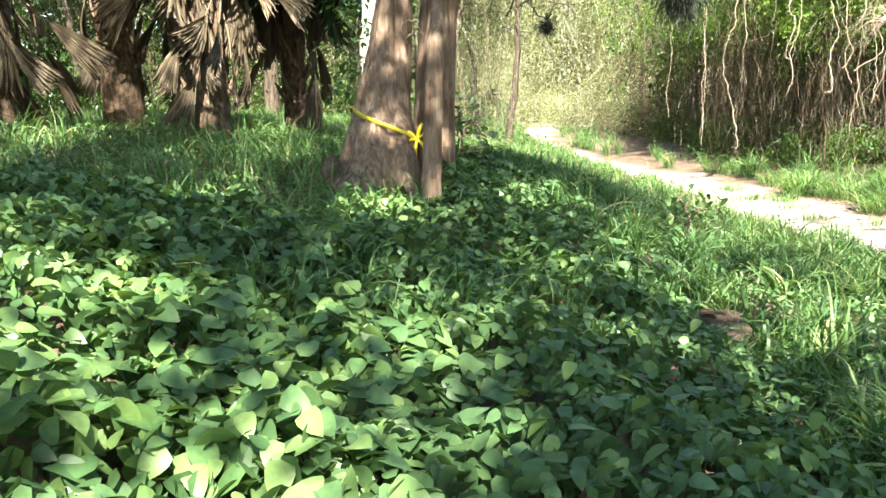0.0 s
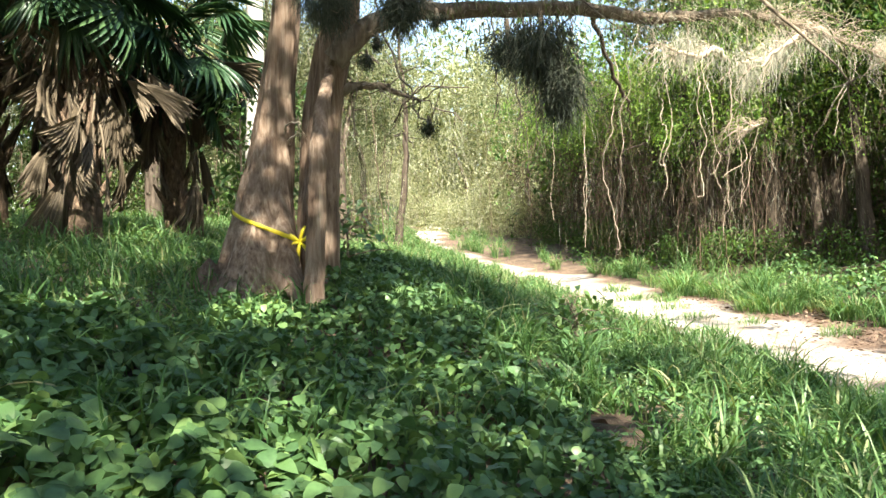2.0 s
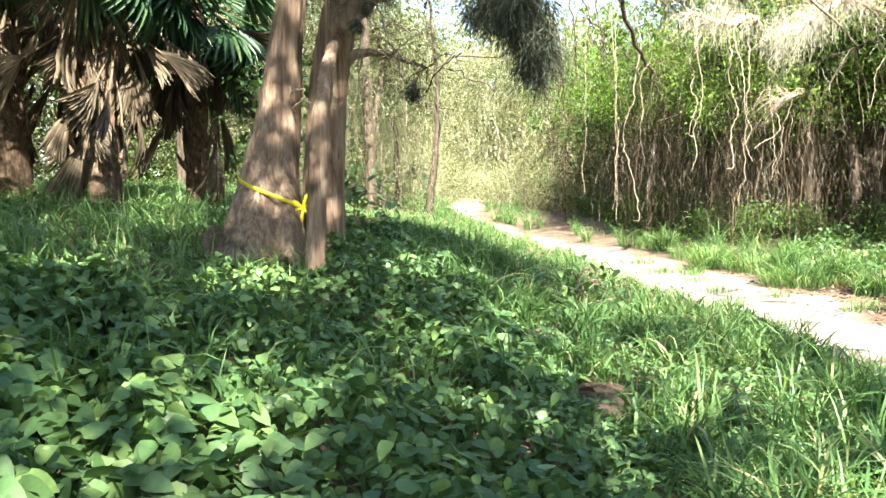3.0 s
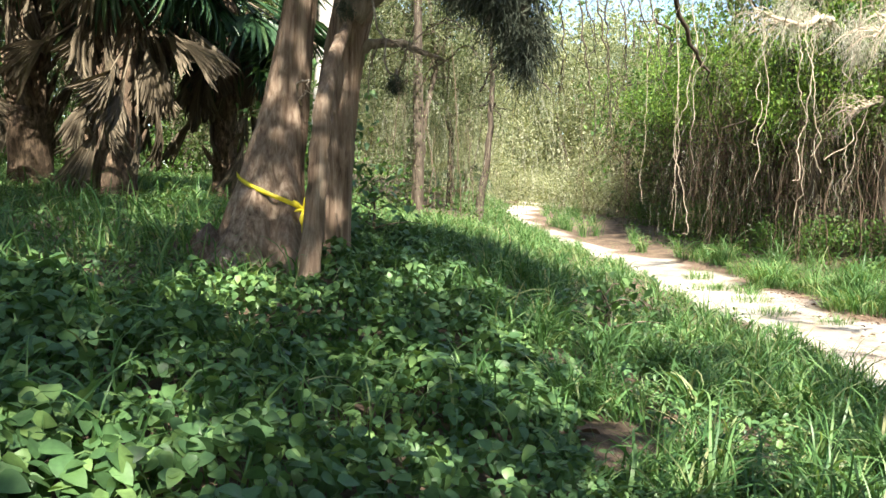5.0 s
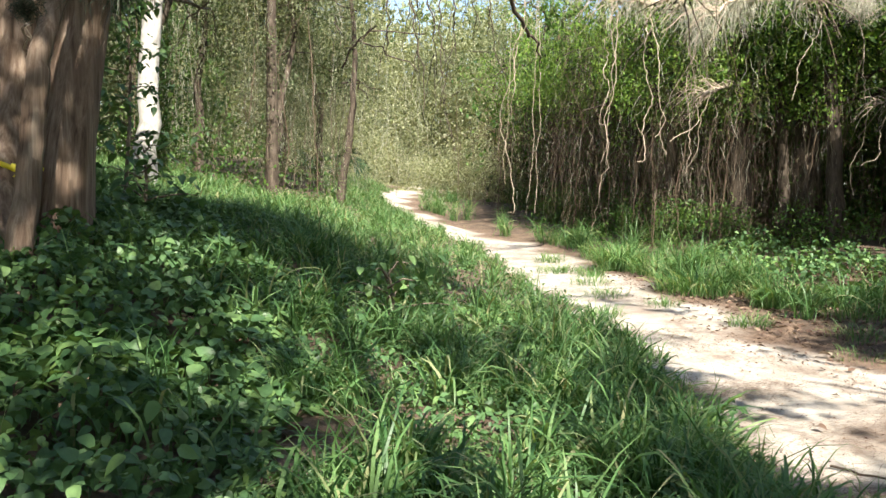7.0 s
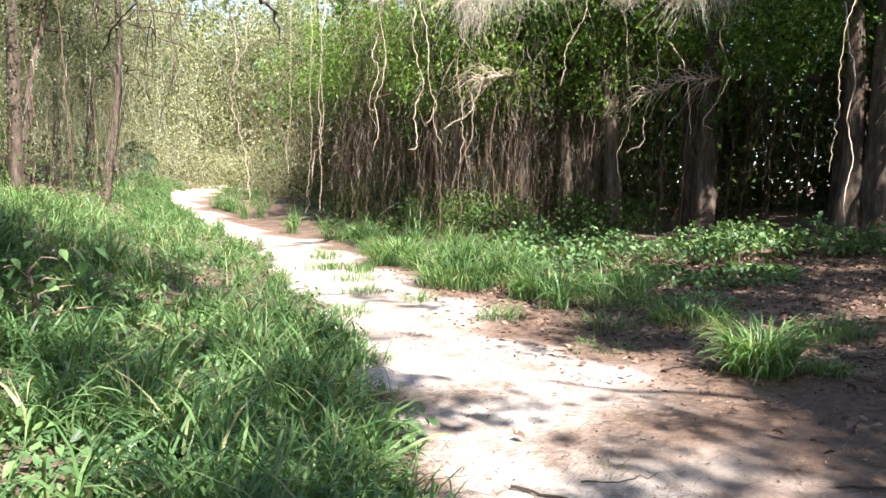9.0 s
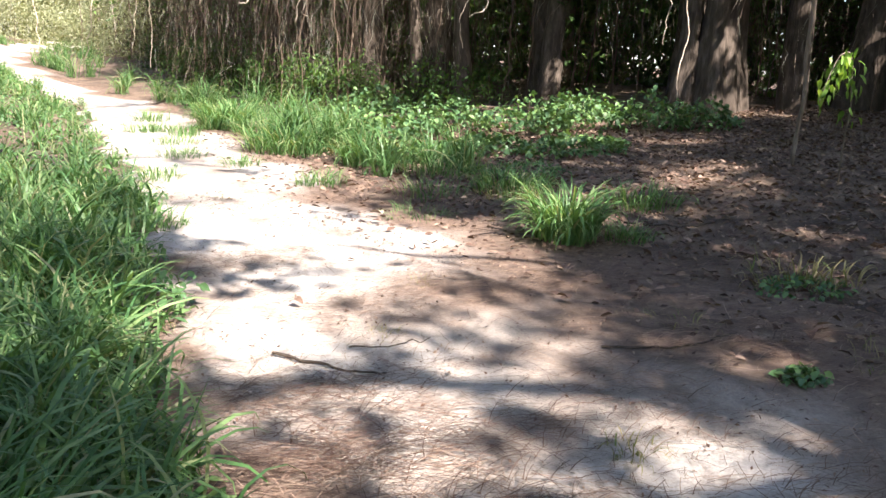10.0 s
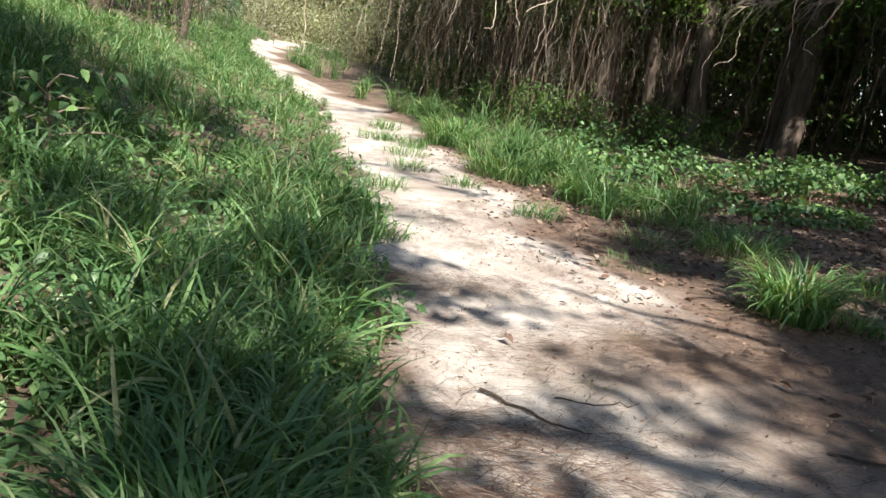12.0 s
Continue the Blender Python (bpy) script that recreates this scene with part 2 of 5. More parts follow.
def tube(points, radii, sides=8, per=4, wobble=0.0, seed=0, flute=None):
    """Verts and quads of a bending, tapered tube through points."""
    p, r = np.asarray(points, float), np.asarray(radii, float)
    n = (len(p) - 1) * per + 1
    u, k = np.linspace(0, len(p) - 1, n), np.arange(len(p))
    grad = np.gradient(p, axis=0)
    i = np.minimum(u.astype(int), len(p) - 2)
    f = (u - i)[:, None]
    h = (2 * f**3 - 3 * f**2 + 1) * p[i] + (f**3 - 2 * f**2 + f) * grad[i] + (3 * f**2 - 2 * f**3) * p[i + 1] + (f**3 - f**2) * grad[i + 1]
    rad = np.interp(u, k, r)
    g = np.random.default_rng(seed)
    if wobble:
        h = h + g.normal(0, wobble, h.shape) * np.minimum(1, np.arange(n) / 2)[:, None]
    d = np.gradient(h, axis=0)
    d /= np.linalg.norm(d, axis=1)[:, None] + 1e-9
    ref = np.where(np.abs(d[:, 2:3]) < 0.9, [[0, 0, 1.0]], [[1.0, 0, 0]])
    a = np.cross(d, ref)
    for q in range(1, n):
        v = a[q - 1] - d[q] * np.dot(a[q - 1], d[q])
        a[q] = v
        a[q] /= np.linalg.norm(a[q]) + 1e-9
    a[0] /= np.linalg.norm(a[0]) + 1e-9
    b = np.cross(d, a)
    ang = np.linspace(0, 2 * np.pi, sides, endpoint=False)
    rr = rad[:, None] * np.ones((1, sides))
    if flute is not None:
        rr = rr * flute(u[:, None] / (len(p) - 1), ang[None, :])
    verts = h[:, None, :] + rr[..., None] * (np.cos(ang)[None, :, None] * a[:, None, :] + np.sin(ang)[None, :, None] * b[:, None, :])
    idx = np.arange(n * sides).reshape(n, sides)
    nx = np.roll(idx, -1, axis=1)
    quads = np.stack([idx[:-1], nx[:-1], nx[1:], idx[1:]], -1).reshape(-1, 4)
    return verts.reshape(-1, 3), quads


def joined(parts):
    vs, fs, o = [], [], 0
    for v, f in parts:
        vs.append(np.asarray(v)), fs.append(np.asarray(f) + o)
        o += len(v)
    return np.concatenate(vs), np.concatenate(fs)


def turns(yaw, pitch, roll):
    """Rotation matrices Rz(yaw) Rx(pitch) Ry(roll)."""
    cy, sy, cp, sp, cr, sr = np.cos(yaw), np.sin(yaw), np.cos(pitch), np.sin(pitch), np.cos(roll), np.sin(roll)
    z = np.zeros_like(cy)
    o = z + 1
    rz = np.stack([cy, -sy, z, sy, cy, z, z, z, o], -1).reshape(-1, 3, 3)
    rx = np.stack([o, z, z, z, cp, -sp, z, sp, cp], -1).reshape(-1, 3, 3)
    ry = np.stack([cr, z, sr, z, o, z, -sr, z, cr], -1).reshape(-1, 3, 3)
    return rz @ rx @ ry


def strewn(template, pos, yaw, pitch, roll, size):
    """Many copies of a template in one array mesh. size: (n,) or (n, 3)."""
    tv, tf = template
    pos = np.asarray(pos, float)
    size = np.asarray(size, float)
    size = size[:, None] if size.ndim == 1 else size
    v = tv[None] * size[:, None, :] if size.shape[1] == 3 else tv[None] * size[:, :, None]
    v = np.einsum("nij,nvj->nvi", turns(yaw, pitch, roll), v) + pos[:, None, :]
    f = tf[None] + (np.arange(len(pos)) * len(tv))[:, None, None]
    return v.reshape(-1, 3), f.reshape(-1, tf.shape[1])


def leaf_shape(width, fold, droop, steps=4, belly=0.38):
    """An ovate leaf one long, along +y, folded on its midrib, its tip bent down."""
    v, f = [], []
    for i in range(steps + 1):
        u = i / steps
        w = 0.0 if i in (0, steps) else width * 0.5 * math.sin(math.pi * u ** 0.7) ** 0.64
        z = -droop * u * u
        v.append((0, u, z))
        if w:
            v.append((-w, u - 0.05, z + fold * w)), v.append((w, u - 0.05, z + fold * w))
    mid = [0] + [1 + 3 * k for k in range(steps - 1)] + [1 + 3 * (steps - 1)]
    for k in range(steps):
        a, b = mid[k], mid[k + 1]
        for side in (1, 2):
            la = a + side if 0 < k else None
            lb = b + side if k + 1 < steps else None
            ring = [a] + ([la] if la is not None else []) + ([lb] if lb is not None else []) + [b]
            ring = ring if side == 2 else ring[::-1]
            for q in range(1, len(ring) - 1):
                f.append((ring[0], ring[q], ring[q + 1]))
    return np.array(v, float), np.array(f)


def blade_shape(bend, steps=5, width=0.03):
    """A grass blade one long, rising along +z and arching over along +y."""
    v, f = [], []
    y = z = 0.0
    for i in range(steps + 1):
        u = i / steps
        w = width * (1 - u) ** 0.55 * (0.6 + 0.4 * min(1, u * 4))
        if i < steps:
            v += [(-w, y, z), (w, y, z)]
        else:
            v.append((0, y, z))
        a = bend * u ** 1.3
        y, z = y + math.sin(a) / steps, z + math.cos(a) / steps
    for i in range(steps - 1):
        o = 2 * i
        f += [(o, o + 1, o + 3), (o, o + 3, o + 2)]
    o = 2 * (steps - 1)
    f.append((o, o + 1, o + 2))
    return np.array(v, float), np.array(f)


def strip_shape(steps, sway, width, seed):
    """A hanging strand one long, down along -z."""
    g = np.random.default_rng(seed)
    v, f, x, y = [], [], 0.0, 0.0
    for i in range(steps + 1):
        u = i / steps
        w = width * (1 - 0.6 * u)
        a = g.uniform(0, 3)
        v += [(x - w * math.cos(a), y - w * math.sin(a), -u), (x + w * math.cos(a), y + w * math.sin(a), -u)]
        x, y = x + g.normal(0, sway), y + g.normal(0, sway)
    for i in range(steps):
        o = 2 * i
        f += [(o, o + 1, o + 3), (o, o + 3, o + 2)]
    return np.array(v, float), np.array(f)


SMALL_LEAF = (np.array([(0, 0, 0), (-0.24, 0.45, 0.07), (0, 1, -0.1), (0.24, 0.45, 0.07)], float), np.array([(0, 2, 1), (0, 3, 2)]))
SLIM_LEAF = (np.array([(0, 0, 0), (-0.1, 0.45, 0.03), (0, 1, -0.12), (0.1, 0.45, 0.03)], float), np.array([(0, 2, 1), (0, 3, 2)]))


def scatter(template, pos, size, tilt=0.9, r=rng, flat_bias=0.0):
    n = len(pos)
    return strewn(template, pos, r.uniform(0, 6.283, n), r.normal(flat_bias, tilt, n), r.normal(0, tilt * 0.8, n), size)


def on_ground(x, y, dz=0.0):
    return np.stack([x, y, terrain(x, y) + dz], -1)


# ---- the ground and the path ----
def ground_sheet():
    gx = np.concatenate([[-1500, -600, -250, -120, -70, -45, -30, -20], np.arange(-14, 24.01, 0.25), [28, 34, 45, 70, 120, 250, 600, 1500]])
    gy = np.concatenate([[-1500, -600, -250, -120, -60, -30, -15, -8], np.arange(-4, 44.01, 0.25), [48, 54, 62, 80, 120, 250, 600, 1500]])
    X, Y = np.meshgrid(gx, gy, indexing="ij")
    Z = terrain(np.clip(X, -40, 60), np.clip(Y, -40, 90))
    inside = (X > path_left(Y) + 0.1) & (X < path_right(Y) - 0.1)
    Z = Z - 0.03 * inside
    idx = np.arange(X.size).reshape(X.shape)
    q = np.stack([idx[:-1, :-1], idx[1:, :-1], idx[1:, 1:], idx[:-1, 1:]], -1).reshape(-1, 4)
    return mesh_of("ground", np.stack([X, Y, Z], -1).reshape(-1, 3), q)


tagged(piece("ground", ground_sheet(), SOIL), "dark forest soil with humus under the plants", "ground", kind="structure")


def path_sheet():
    ys = np.concatenate([np.arange(-14, 1.0, 0.3), np.arange(1.0, 24, 0.1), np.arange(24, 62, 0.4)])
    n = 70
    u = np.linspace(0, 1, n)
    u = u + 0.35 * (np.sin(2 * np.pi * u) * -0.08)
    Y = np.repeat(ys[:, None], n, 1)
    X = path_left(ys)[:, None] * (1 - u) + path_right(ys)[:, None] * u
    edge = np.minimum(u, 1 - u) * (path_right(ys) - path_left(ys))[:, None]
    Z = terrain(X, Y) + 0.012 - 0.05 * (1 - smooth(0.0, 0.16, edge)) + 0.010 * wave(X, Y, 6.0, 0.4) * smooth(0.1, 0.4, edge)
    idx = np.arange(X.size).reshape(X.shape)
    q = np.stack([idx[:-1, :-1], idx[:-1, 1:], idx[1:, 1:], idx[1:, :-1]], -1).reshape(-1, 4)
    me = mesh_of("path", np.stack([X, Y, Z], -1).reshape(-1, 3), q)
    to_right, to_left = path_right(ys)[:, None] - X, X - path_left(ys)[:, None]
    blot = wave(X, Y, 1.6, 1.0) + 0.6 * wave(X, Y, 4.3, 2.0)
    wide = 1.0 - 0.7 * smooth(8.8, 12.0, Y)
    rim = np.maximum(1 - smooth(1.3, 3.4, to_right / wide + 0.6 * blot), 1 - smooth(0.0, 0.7, to_left / wide + 0.35 * blot))
    rim = np.maximum(rim, 0.5 * smooth(0.4, 0.9, wave(X, Y, 1.1, 5.0) + 0.4 * wave(X * 0.5, Y, 5.0, 3.0)))
    me.attributes.new("rim", "FLOAT", "POINT").data.foreach_set("value", rim.reshape(-1).astype(np.float32))
    return me


tagged(piece("path", path_sheet(), SAND), "trodden pale sandy forest path strewn with brown litter", "path", kind="structure")


# ---- litter on the bare ground ----
NEEDLE = (np.array([(-0.5, -0.012, 0.0), (0.5, -0.008, 0.03), (0.5, 0.008, 0.03), (-0.5, 0.012, 0.0), (0, 0.03, 0.04), (0, 0.05, 0.04)], float), np.array([(0, 4, 3), (4, 5, 3), (4, 1, 2), (4, 2, 5)]))


def litter_needles(n=32000):
    y = 4 + 22 * rng.random(n) ** 1.7
    x = path_left(y) + (path_right(y) - path_left(y)) * rng.random(n)
    keep = wave(x, y, 1.3, 2.0) + rng.normal(0, 0.35, n) > 0.05
    x, y = x[keep], y[keep]
    k = len(x)
    return mesh_of("needles", *strewn(NEEDLE, on_ground(x, y, 0.02), rng.normal(0.5, 0.9, k), rng.normal(0, 0.12, k), rng.normal(0, 0.1, k), rng.uniform(0.04, 0.14, k)))


tagged(piece("needle_litter", litter_needles(), LITTER), "thin brown dead needles and twiglets strewn over the path", "litter", kind="stuff")


def straw_mats():
    spots = ((7.1, 6.8, 0.22), (7.35, 6.65, 0.2), (7.0, 8.1, 0.25), (7.5, 7.4, 0.3), (8.6, 6.4, 0.3), (8.3, 5.9, 0.35), (7.9, 9.3, 0.4), (9.2, 7.9, 0.4), (6.9, 7.4, 0.2), (8.9, 9.6, 0.4), (10.4, 9.4, 0.6), (11.6, 9.8, 0.7), (12.4, 11.2, 0.8), (11.0, 8.0, 0.6), (13.4, 12.6, 0.8), (10.2, 7.0, 0.5), (12.8, 9.6, 0.7), (14.6, 13.6, 0.8), (7.1, 10.6, 0.3), (9.0, 12.6, 0.4))
    c = np.repeat(np.array(spots), 950, 0)
    n = len(c)
    x, y = c[:, 0] + rng.normal(0, 1, n) * c[:, 2] * 1.5, c[:, 1] + rng.normal(0, 1, n) * c[:, 2] * 0.7
    return mesh_of("straw", *strewn(NEEDLE, on_ground(x, y, 0.02 + 0.03 * rng.random(n)), rng.normal(-0.3, 0.6, n), rng.normal(0, 0.1, n), rng.normal(0, 0.14, n), rng.uniform(0.05, 0.19, n)))


tagged(piece("straw_litter", straw_mats(), LITTER), "mats of brown dead straw and needles on the path", "litter", kind="stuff")


def crumbs(n=8000):
    y = 4.6 + 9 * rng.random(n) ** 1.4
    x = path_left(y) + (path_right(y) - path_left(y)) * rng.random(n)
    keep = wave(x, y, 2.4, 0.6) + 0.5 * wave(x, y, 6, 2) + rng.normal(0, 0.5, n) > 0.0
    x, y = x[keep], y[keep]
    k = len(x)
    return mesh_of("crumbs", *strewn(SMALL_LEAF, on_ground(x, y, 0.022), rng.uniform(0, 6.28, k), rng.normal(0, 0.4, k), rng.normal(0, 0.5, k), rng.uniform(0.01, 0.034, k)))


tagged(piece("crumb_litter", crumbs(), LITTER), "small brown leaf crumbs and bark bits on the sand", "litter", kind="stuff")


def litter_leaves(n=40000):
    y = 5 + 17 * rng.random(n)
    x = path_left(y) + 1.2 + (19 - path_left(y)) * rng.random(n) ** 0.8
    keep = (x > path_right(y) - 2.4 * rng.random(n) ** 2 + 0.2) & (y < 22 - 0.2 * x)
    x, y = x[keep], y[keep]
    k = len(x)
    return mesh_of("leaves", *strewn(leaf_shape(0.45, 0.5, 0.25, 3), on_ground(x, y, 0.025), rng.uniform(0, 6.28, k), rng.normal(0, 0.3, k), rng.normal(0, 0.45, k), rng.uniform(0.03, 0.11, k)))


tagged(piece("leaf_litter", litter_leaves(), LITTER), "curled red-brown dead leaves lying under the trees", "litter", kind="stuff")


# ---- the creeping vines of the bank ----
def vine_leaves():
    n = 78000
    x = rng.uniform(-6, 3.8, n)
    y = 2.9 + 0.5 * wave(x, x * 0.3, 1.1, 2.0) + 10.5 * rng.random(n)
    edge = vine_edge(y)
    keep = (x < edge - 0.05) & (np.hypot(x - 0.76, y - 10.75) > 0.62) & (y < 8.5 + 4.4 * smooth(0.3, 1.6, x) + 0.5 * wave(x, y, 1.2))
    x, y, edge = x[keep], y[keep], edge[keep]
    depth = 0.24 + 0.16 * wave(x, y, 1.6, 0.7) + 0.12 * wave(x, y, 4.3, 2.0)
    depth = np.maximum(depth, 0.1) * smooth(-0.1, 0.9, edge - x)
    k = len(x)
    h = 0.03 + depth * (0.35 + 0.65 * rng.random(k) ** 0.5)
    size = rng.uniform(0.05, 0.115, k) * (0.8 + 0.4 * smooth(-0.5, 0.6, wave(x, y, 0.8, 3)))
    shape = leaf_shape(0.72, 0.2, 0.3, 5)
    return mesh_of("vines", *strewn(shape, on_ground(x, y, h), rng.uniform(0, 6.28, k), rng.normal(-0.4, 0.5, k), rng.normal(0, 0.5, k), size))


vines = tagged(piece("ground_vines", vine_leaves(), VINE), "dense knee-high mat of broad green vine leaves on the bank", "vines", kind="stuff")
LEAF_MESHES = [mesh_of("leaf", *leaf_shape(w, f, d, 5)) for w, f, d in ((0.72, 0.2, 0.25), (0.66, 0.28, 0.35), (0.8, 0.15, 0.2), (0.7, 0.22, 0.45))]
for k in range(300):
    lx, ly = rng.uniform(-0.6, 3.4), rng.uniform(4.0, 7.4)
    if lx > vine_edge(ly) - 0.2:
        lx -= 1.5
    ob = piece("leaf", LEAF_MESHES[k % 4], VINE_PIECE, vines)
    lz = float(terrain(lx, ly)) + 0.27 + 0.16 * float(wave(lx, ly, 1.6, 0.7)) + 0.12 * float(wave(lx, ly, 4.3, 2.0)) + rng.uniform(-0.03, 0.05)
    ob.matrix_basis = pose(lx, ly, lz, rng.normal(-14, 24), rng.normal(0, 22), rng.uniform(0, 360)) @ Matrix.Scale(rng.uniform(0.07, 0.12), 4)


# ---- grass ----
BLADES = [blade_shape(b, 6, w) for b, w in ((1.5, 0.017), (2.2, 0.022), (2.7, 0.02), (3.3, 0.025), (1.9, 0.011))]


def grass_mesh(x, y, length, lean=0.35, r=rng):
    parts = []
    which = r.integers(0, len(BLADES), len(x))
    for b, shape in enumerate(BLADES):
        m = which == b
        k = int(m.sum())
        if k:
            L = length[m]
            s = np.stack([np.full(k, 1.0) * np.minimum(L, 0.5) * 1.15, L, L], -1)
            parts.append(strewn(shape, on_ground(x[m], y[m], -0.02), r.uniform(0, 6.28, k), r.normal(0, lean * 0.6, k), r.normal(0, lean * 0.6, k), s))
    return mesh_of("grass", *joined(parts))


def tufted(cx, cy, per, spread, r):
    """Points gathered in tufts round the centres."""
    n = len(cx) * per
    a, d = r.uniform(0, 6.28, n), spread * np.abs(r.normal(0, 1, n))
    return np.repeat(cx, per) + d * np.cos(a), np.repeat(cy, per) + d * np.sin(a)


def left_verge(n=2600, per=36):
    y = 4.6 + 46 * rng.random(n) ** 2.1
    lo = np.where(y < 14, vine_edge(np.minimum(y, 15)) - 0.05, np.where(y < 26, -6, path_left(y) - 2.2))
    x = lo + (path_left(y) + 0.05 - lo) * rng.random(n) ** 0.9
    keep = wave(x, y, 1.5, 0.3) + 0.5 * wave(x, y, 3.6, 1.1) + rng.normal(0, 0.25, n) > -0.12
    x, y = x[keep], y[keep]
    size = np.repeat(0.27 + 0.42 * rng.random(len(x)) ** 1.6 + 0.1 * wave(x, y, 0.9, 2.2) + 0.16 * smooth(4.6, 5.6, x) * (1 - smooth(9.5, 13, y)), per)
    x, y = tufted(x, y, per, 0.085, rng)
    gap = np.hypot((x - 3.65) / 0.5, (y - 8.2) / 0.6) < 1
    gap |= np.hypot((x - 5.0) / 0.3, (y - 8.7) / 0.4) < 1
    gap |= np.hypot((x - 4.5) / 0.3, (y - 7.0) / 0.35) < 1
    gap |= np.hypot((x - 4.3) / 0.25, (y - 10.0) / 0.5) < 1
    keep = ~gap & (np.hypot(x - 0.76, y - 10.75) > 0.6) & (x < path_left(y) + 0.12) & ~((x > 5.0) & (y < 5.6))
    x, y, size = x[keep], y[keep], size[keep]
    L = size * rng.uniform(0.6, 1.25, len(x)) * (0.72 + 0.28 * smooth(-0.1, 0.5, path_left(y) - x))
    return grass_mesh(x, y, np.maximum(L, 0.08), 0.5)


def weed_cover(n=36000):
    y = 5.2 + 24 * rng.random(n) ** 1.3
    lo = np.where(y < 14, vine_edge(np.minimum(y, 15)) - 0.4, -6)
    x = lo + (path_left(y) + 0.15 - lo) * rng.random(n)
    keep = (wave(x, y, 1.9, 2.7) + rng.normal(0, 0.35, n) > -0.45) & (np.hypot((x - 3.65) / 0.5, (y - 8.2) / 0.6) > 1) & ~((x > 5.0) & (y < 5.6))
    x, y = x[keep], y[keep]
    k = len(x)
    h = rng.uniform(0.01, 0.2, k)
    return mesh_of("weeds", *strewn(leaf_shape(0.5, 0.3, 0.2, 3), on_ground(x, y, h), rng.uniform(0, 6.28, k), rng.normal(-0.3, 0.4, k), rng.normal(0, 0.4, k), rng.uniform(0.04, 0.1, k)))


tagged(piece("low_weeds", weed_cover(), VINE), "small broad-leaved weeds between the grass tufts", "weeds", kind="stuff")


def short_grass(n=7600):
    y = -4 + 31.6 * rng.random(n) ** 1.2
    lo = np.where(y < 3, -3, np.where(y < 14, vine_edge(np.minimum(y, 15)) - 0.4, -3))
    x = lo + (path_left(y) + 0.1 - lo) * rng.random(n)
    keep = (wave(x, y, 2.0, 5) + rng.normal(0, 0.5, n) > -0.5) & (np.hypot((x - 3.65) / 0.4, (y - 8.2) / 0.5) > 1)
    x, y = x[keep], y[keep]
    return grass_mesh(x, y, rng.uniform(0.1, 0.3, len(x)), 0.7)


tagged(piece("short_grass", short_grass(), GRASS), "short fine grass and weeds between the taller tufts", "grass", kind="stuff")
tagged(piece("grass_verge", left_verge(), GRASS), "lush knee-high green grass between the vines and the path", "grass", kind="stuff")


def bank_grass(n=34000):
    x, y = rng.uniform(-11, 3.5, n), rng.uniform(7.8, 25, n)
    keep = (wave(x, y, 1.1, 2.5) + rng.normal(0, 0.5, n) > -0.45) & (np.hypot(x - 0.6, y - 10.4) > 1.0) & (y > 8.2 + 4.2 * smooth(0.2, 1.6, x))
    x, y = x[keep], y[keep]
    return grass_mesh(x, y, rng.uniform(0.14, 0.4, len(x)) * (1 + 0.5 * smooth(13, 18, y)))


tagged(piece("bank_grass", bank_grass(), GRASS), "soft green grass on the shaded bank among the palms", "grass", kind="stuff")


def bank_weeds(n=26000):
    x, y = rng.uniform(-7, 2.4, n), rng.uniform(7.6, 15, n)
    keep = (y > 7.9 + 3.6 * smooth(0.6, 2.0, x) + 0.4 * wave(x, y, 1.7)) & (np.hypot(x - 0.7, y - 10.6) > 0.75) & (wave(x, y, 2.2, 1.4) + rng.normal(0, 0.4, n) > -0.5)
    x, y = x[keep], y[keep]
    k = len(x)
    h = 0.02 + (0.12 + 0.16 * smooth(0, 1, wave(x, y, 1.9, 0.8))) * rng.random(k) ** 0.6
    return mesh_of("weeds", *strewn(leaf_shape(0.46, 0.3, 0.25, 3), on_ground(x, y, h), rng.uniform(0, 6.28, k), rng.normal(-0.3, 0.45, k), rng.normal(0, 0.45, k), rng.uniform(0.04, 0.1, k)))


tagged(piece("low_weeds", bank_weeds(), VINE), "feathery green weeds covering the bank round the cedar", "weeds", kind="stuff")


def grass_in_vines(n=280, per=15):
    x, y = rng.uniform(-4, 3.3, n), rng.uniform(5.0, 12.2, n)
    keep = (wave(x, y, 0.8, 1.0) + 0.12 * (y - 7) > 0.1) & (np.hypot(x - 0.76, y - 10.75) > 0.75)
    x, y = tufted(x[keep], y[keep], per, 0.16, rng)
    return grass_mesh(x, y, rng.uniform(0.35, 0.75, len(x)), 0.5)


tagged(piece("scattered_grass", grass_in_vines(), GRASS), "loose green grass tufts growing up through the vines", "grass", kind="stuff")


def right_verge(n=420, per=46):
    y = 13.5 + 34 * rng.random(n) ** 1.3
    x = path_right(y) + 0.1 + rng.exponential(0.8, n)
    keep = (wave(x, y, 1.3, 4.5) + rng.normal(0, 0.2, n) > 0.47) & (x < 12)
    x, y = x[keep], y[keep]
    size = np.repeat(rng.uniform(0.5, 1.15, len(x)), per)
    x, y = tufted(x, y, per, 0.10, rng)
    return grass_mesh(x, y, size * rng.uniform(0.6, 1.2, len(x)), 0.5)


tagged(piece("grass_verge", right_verge(), GRASS), "tall arching grass along the far side of the path", "grass", kind="stuff")


BLADE_MESHES = [mesh_of("blade", *b) for b in BLADES]
DRY_BLADES = [mesh_of("blade", *b) for b in BLADES]


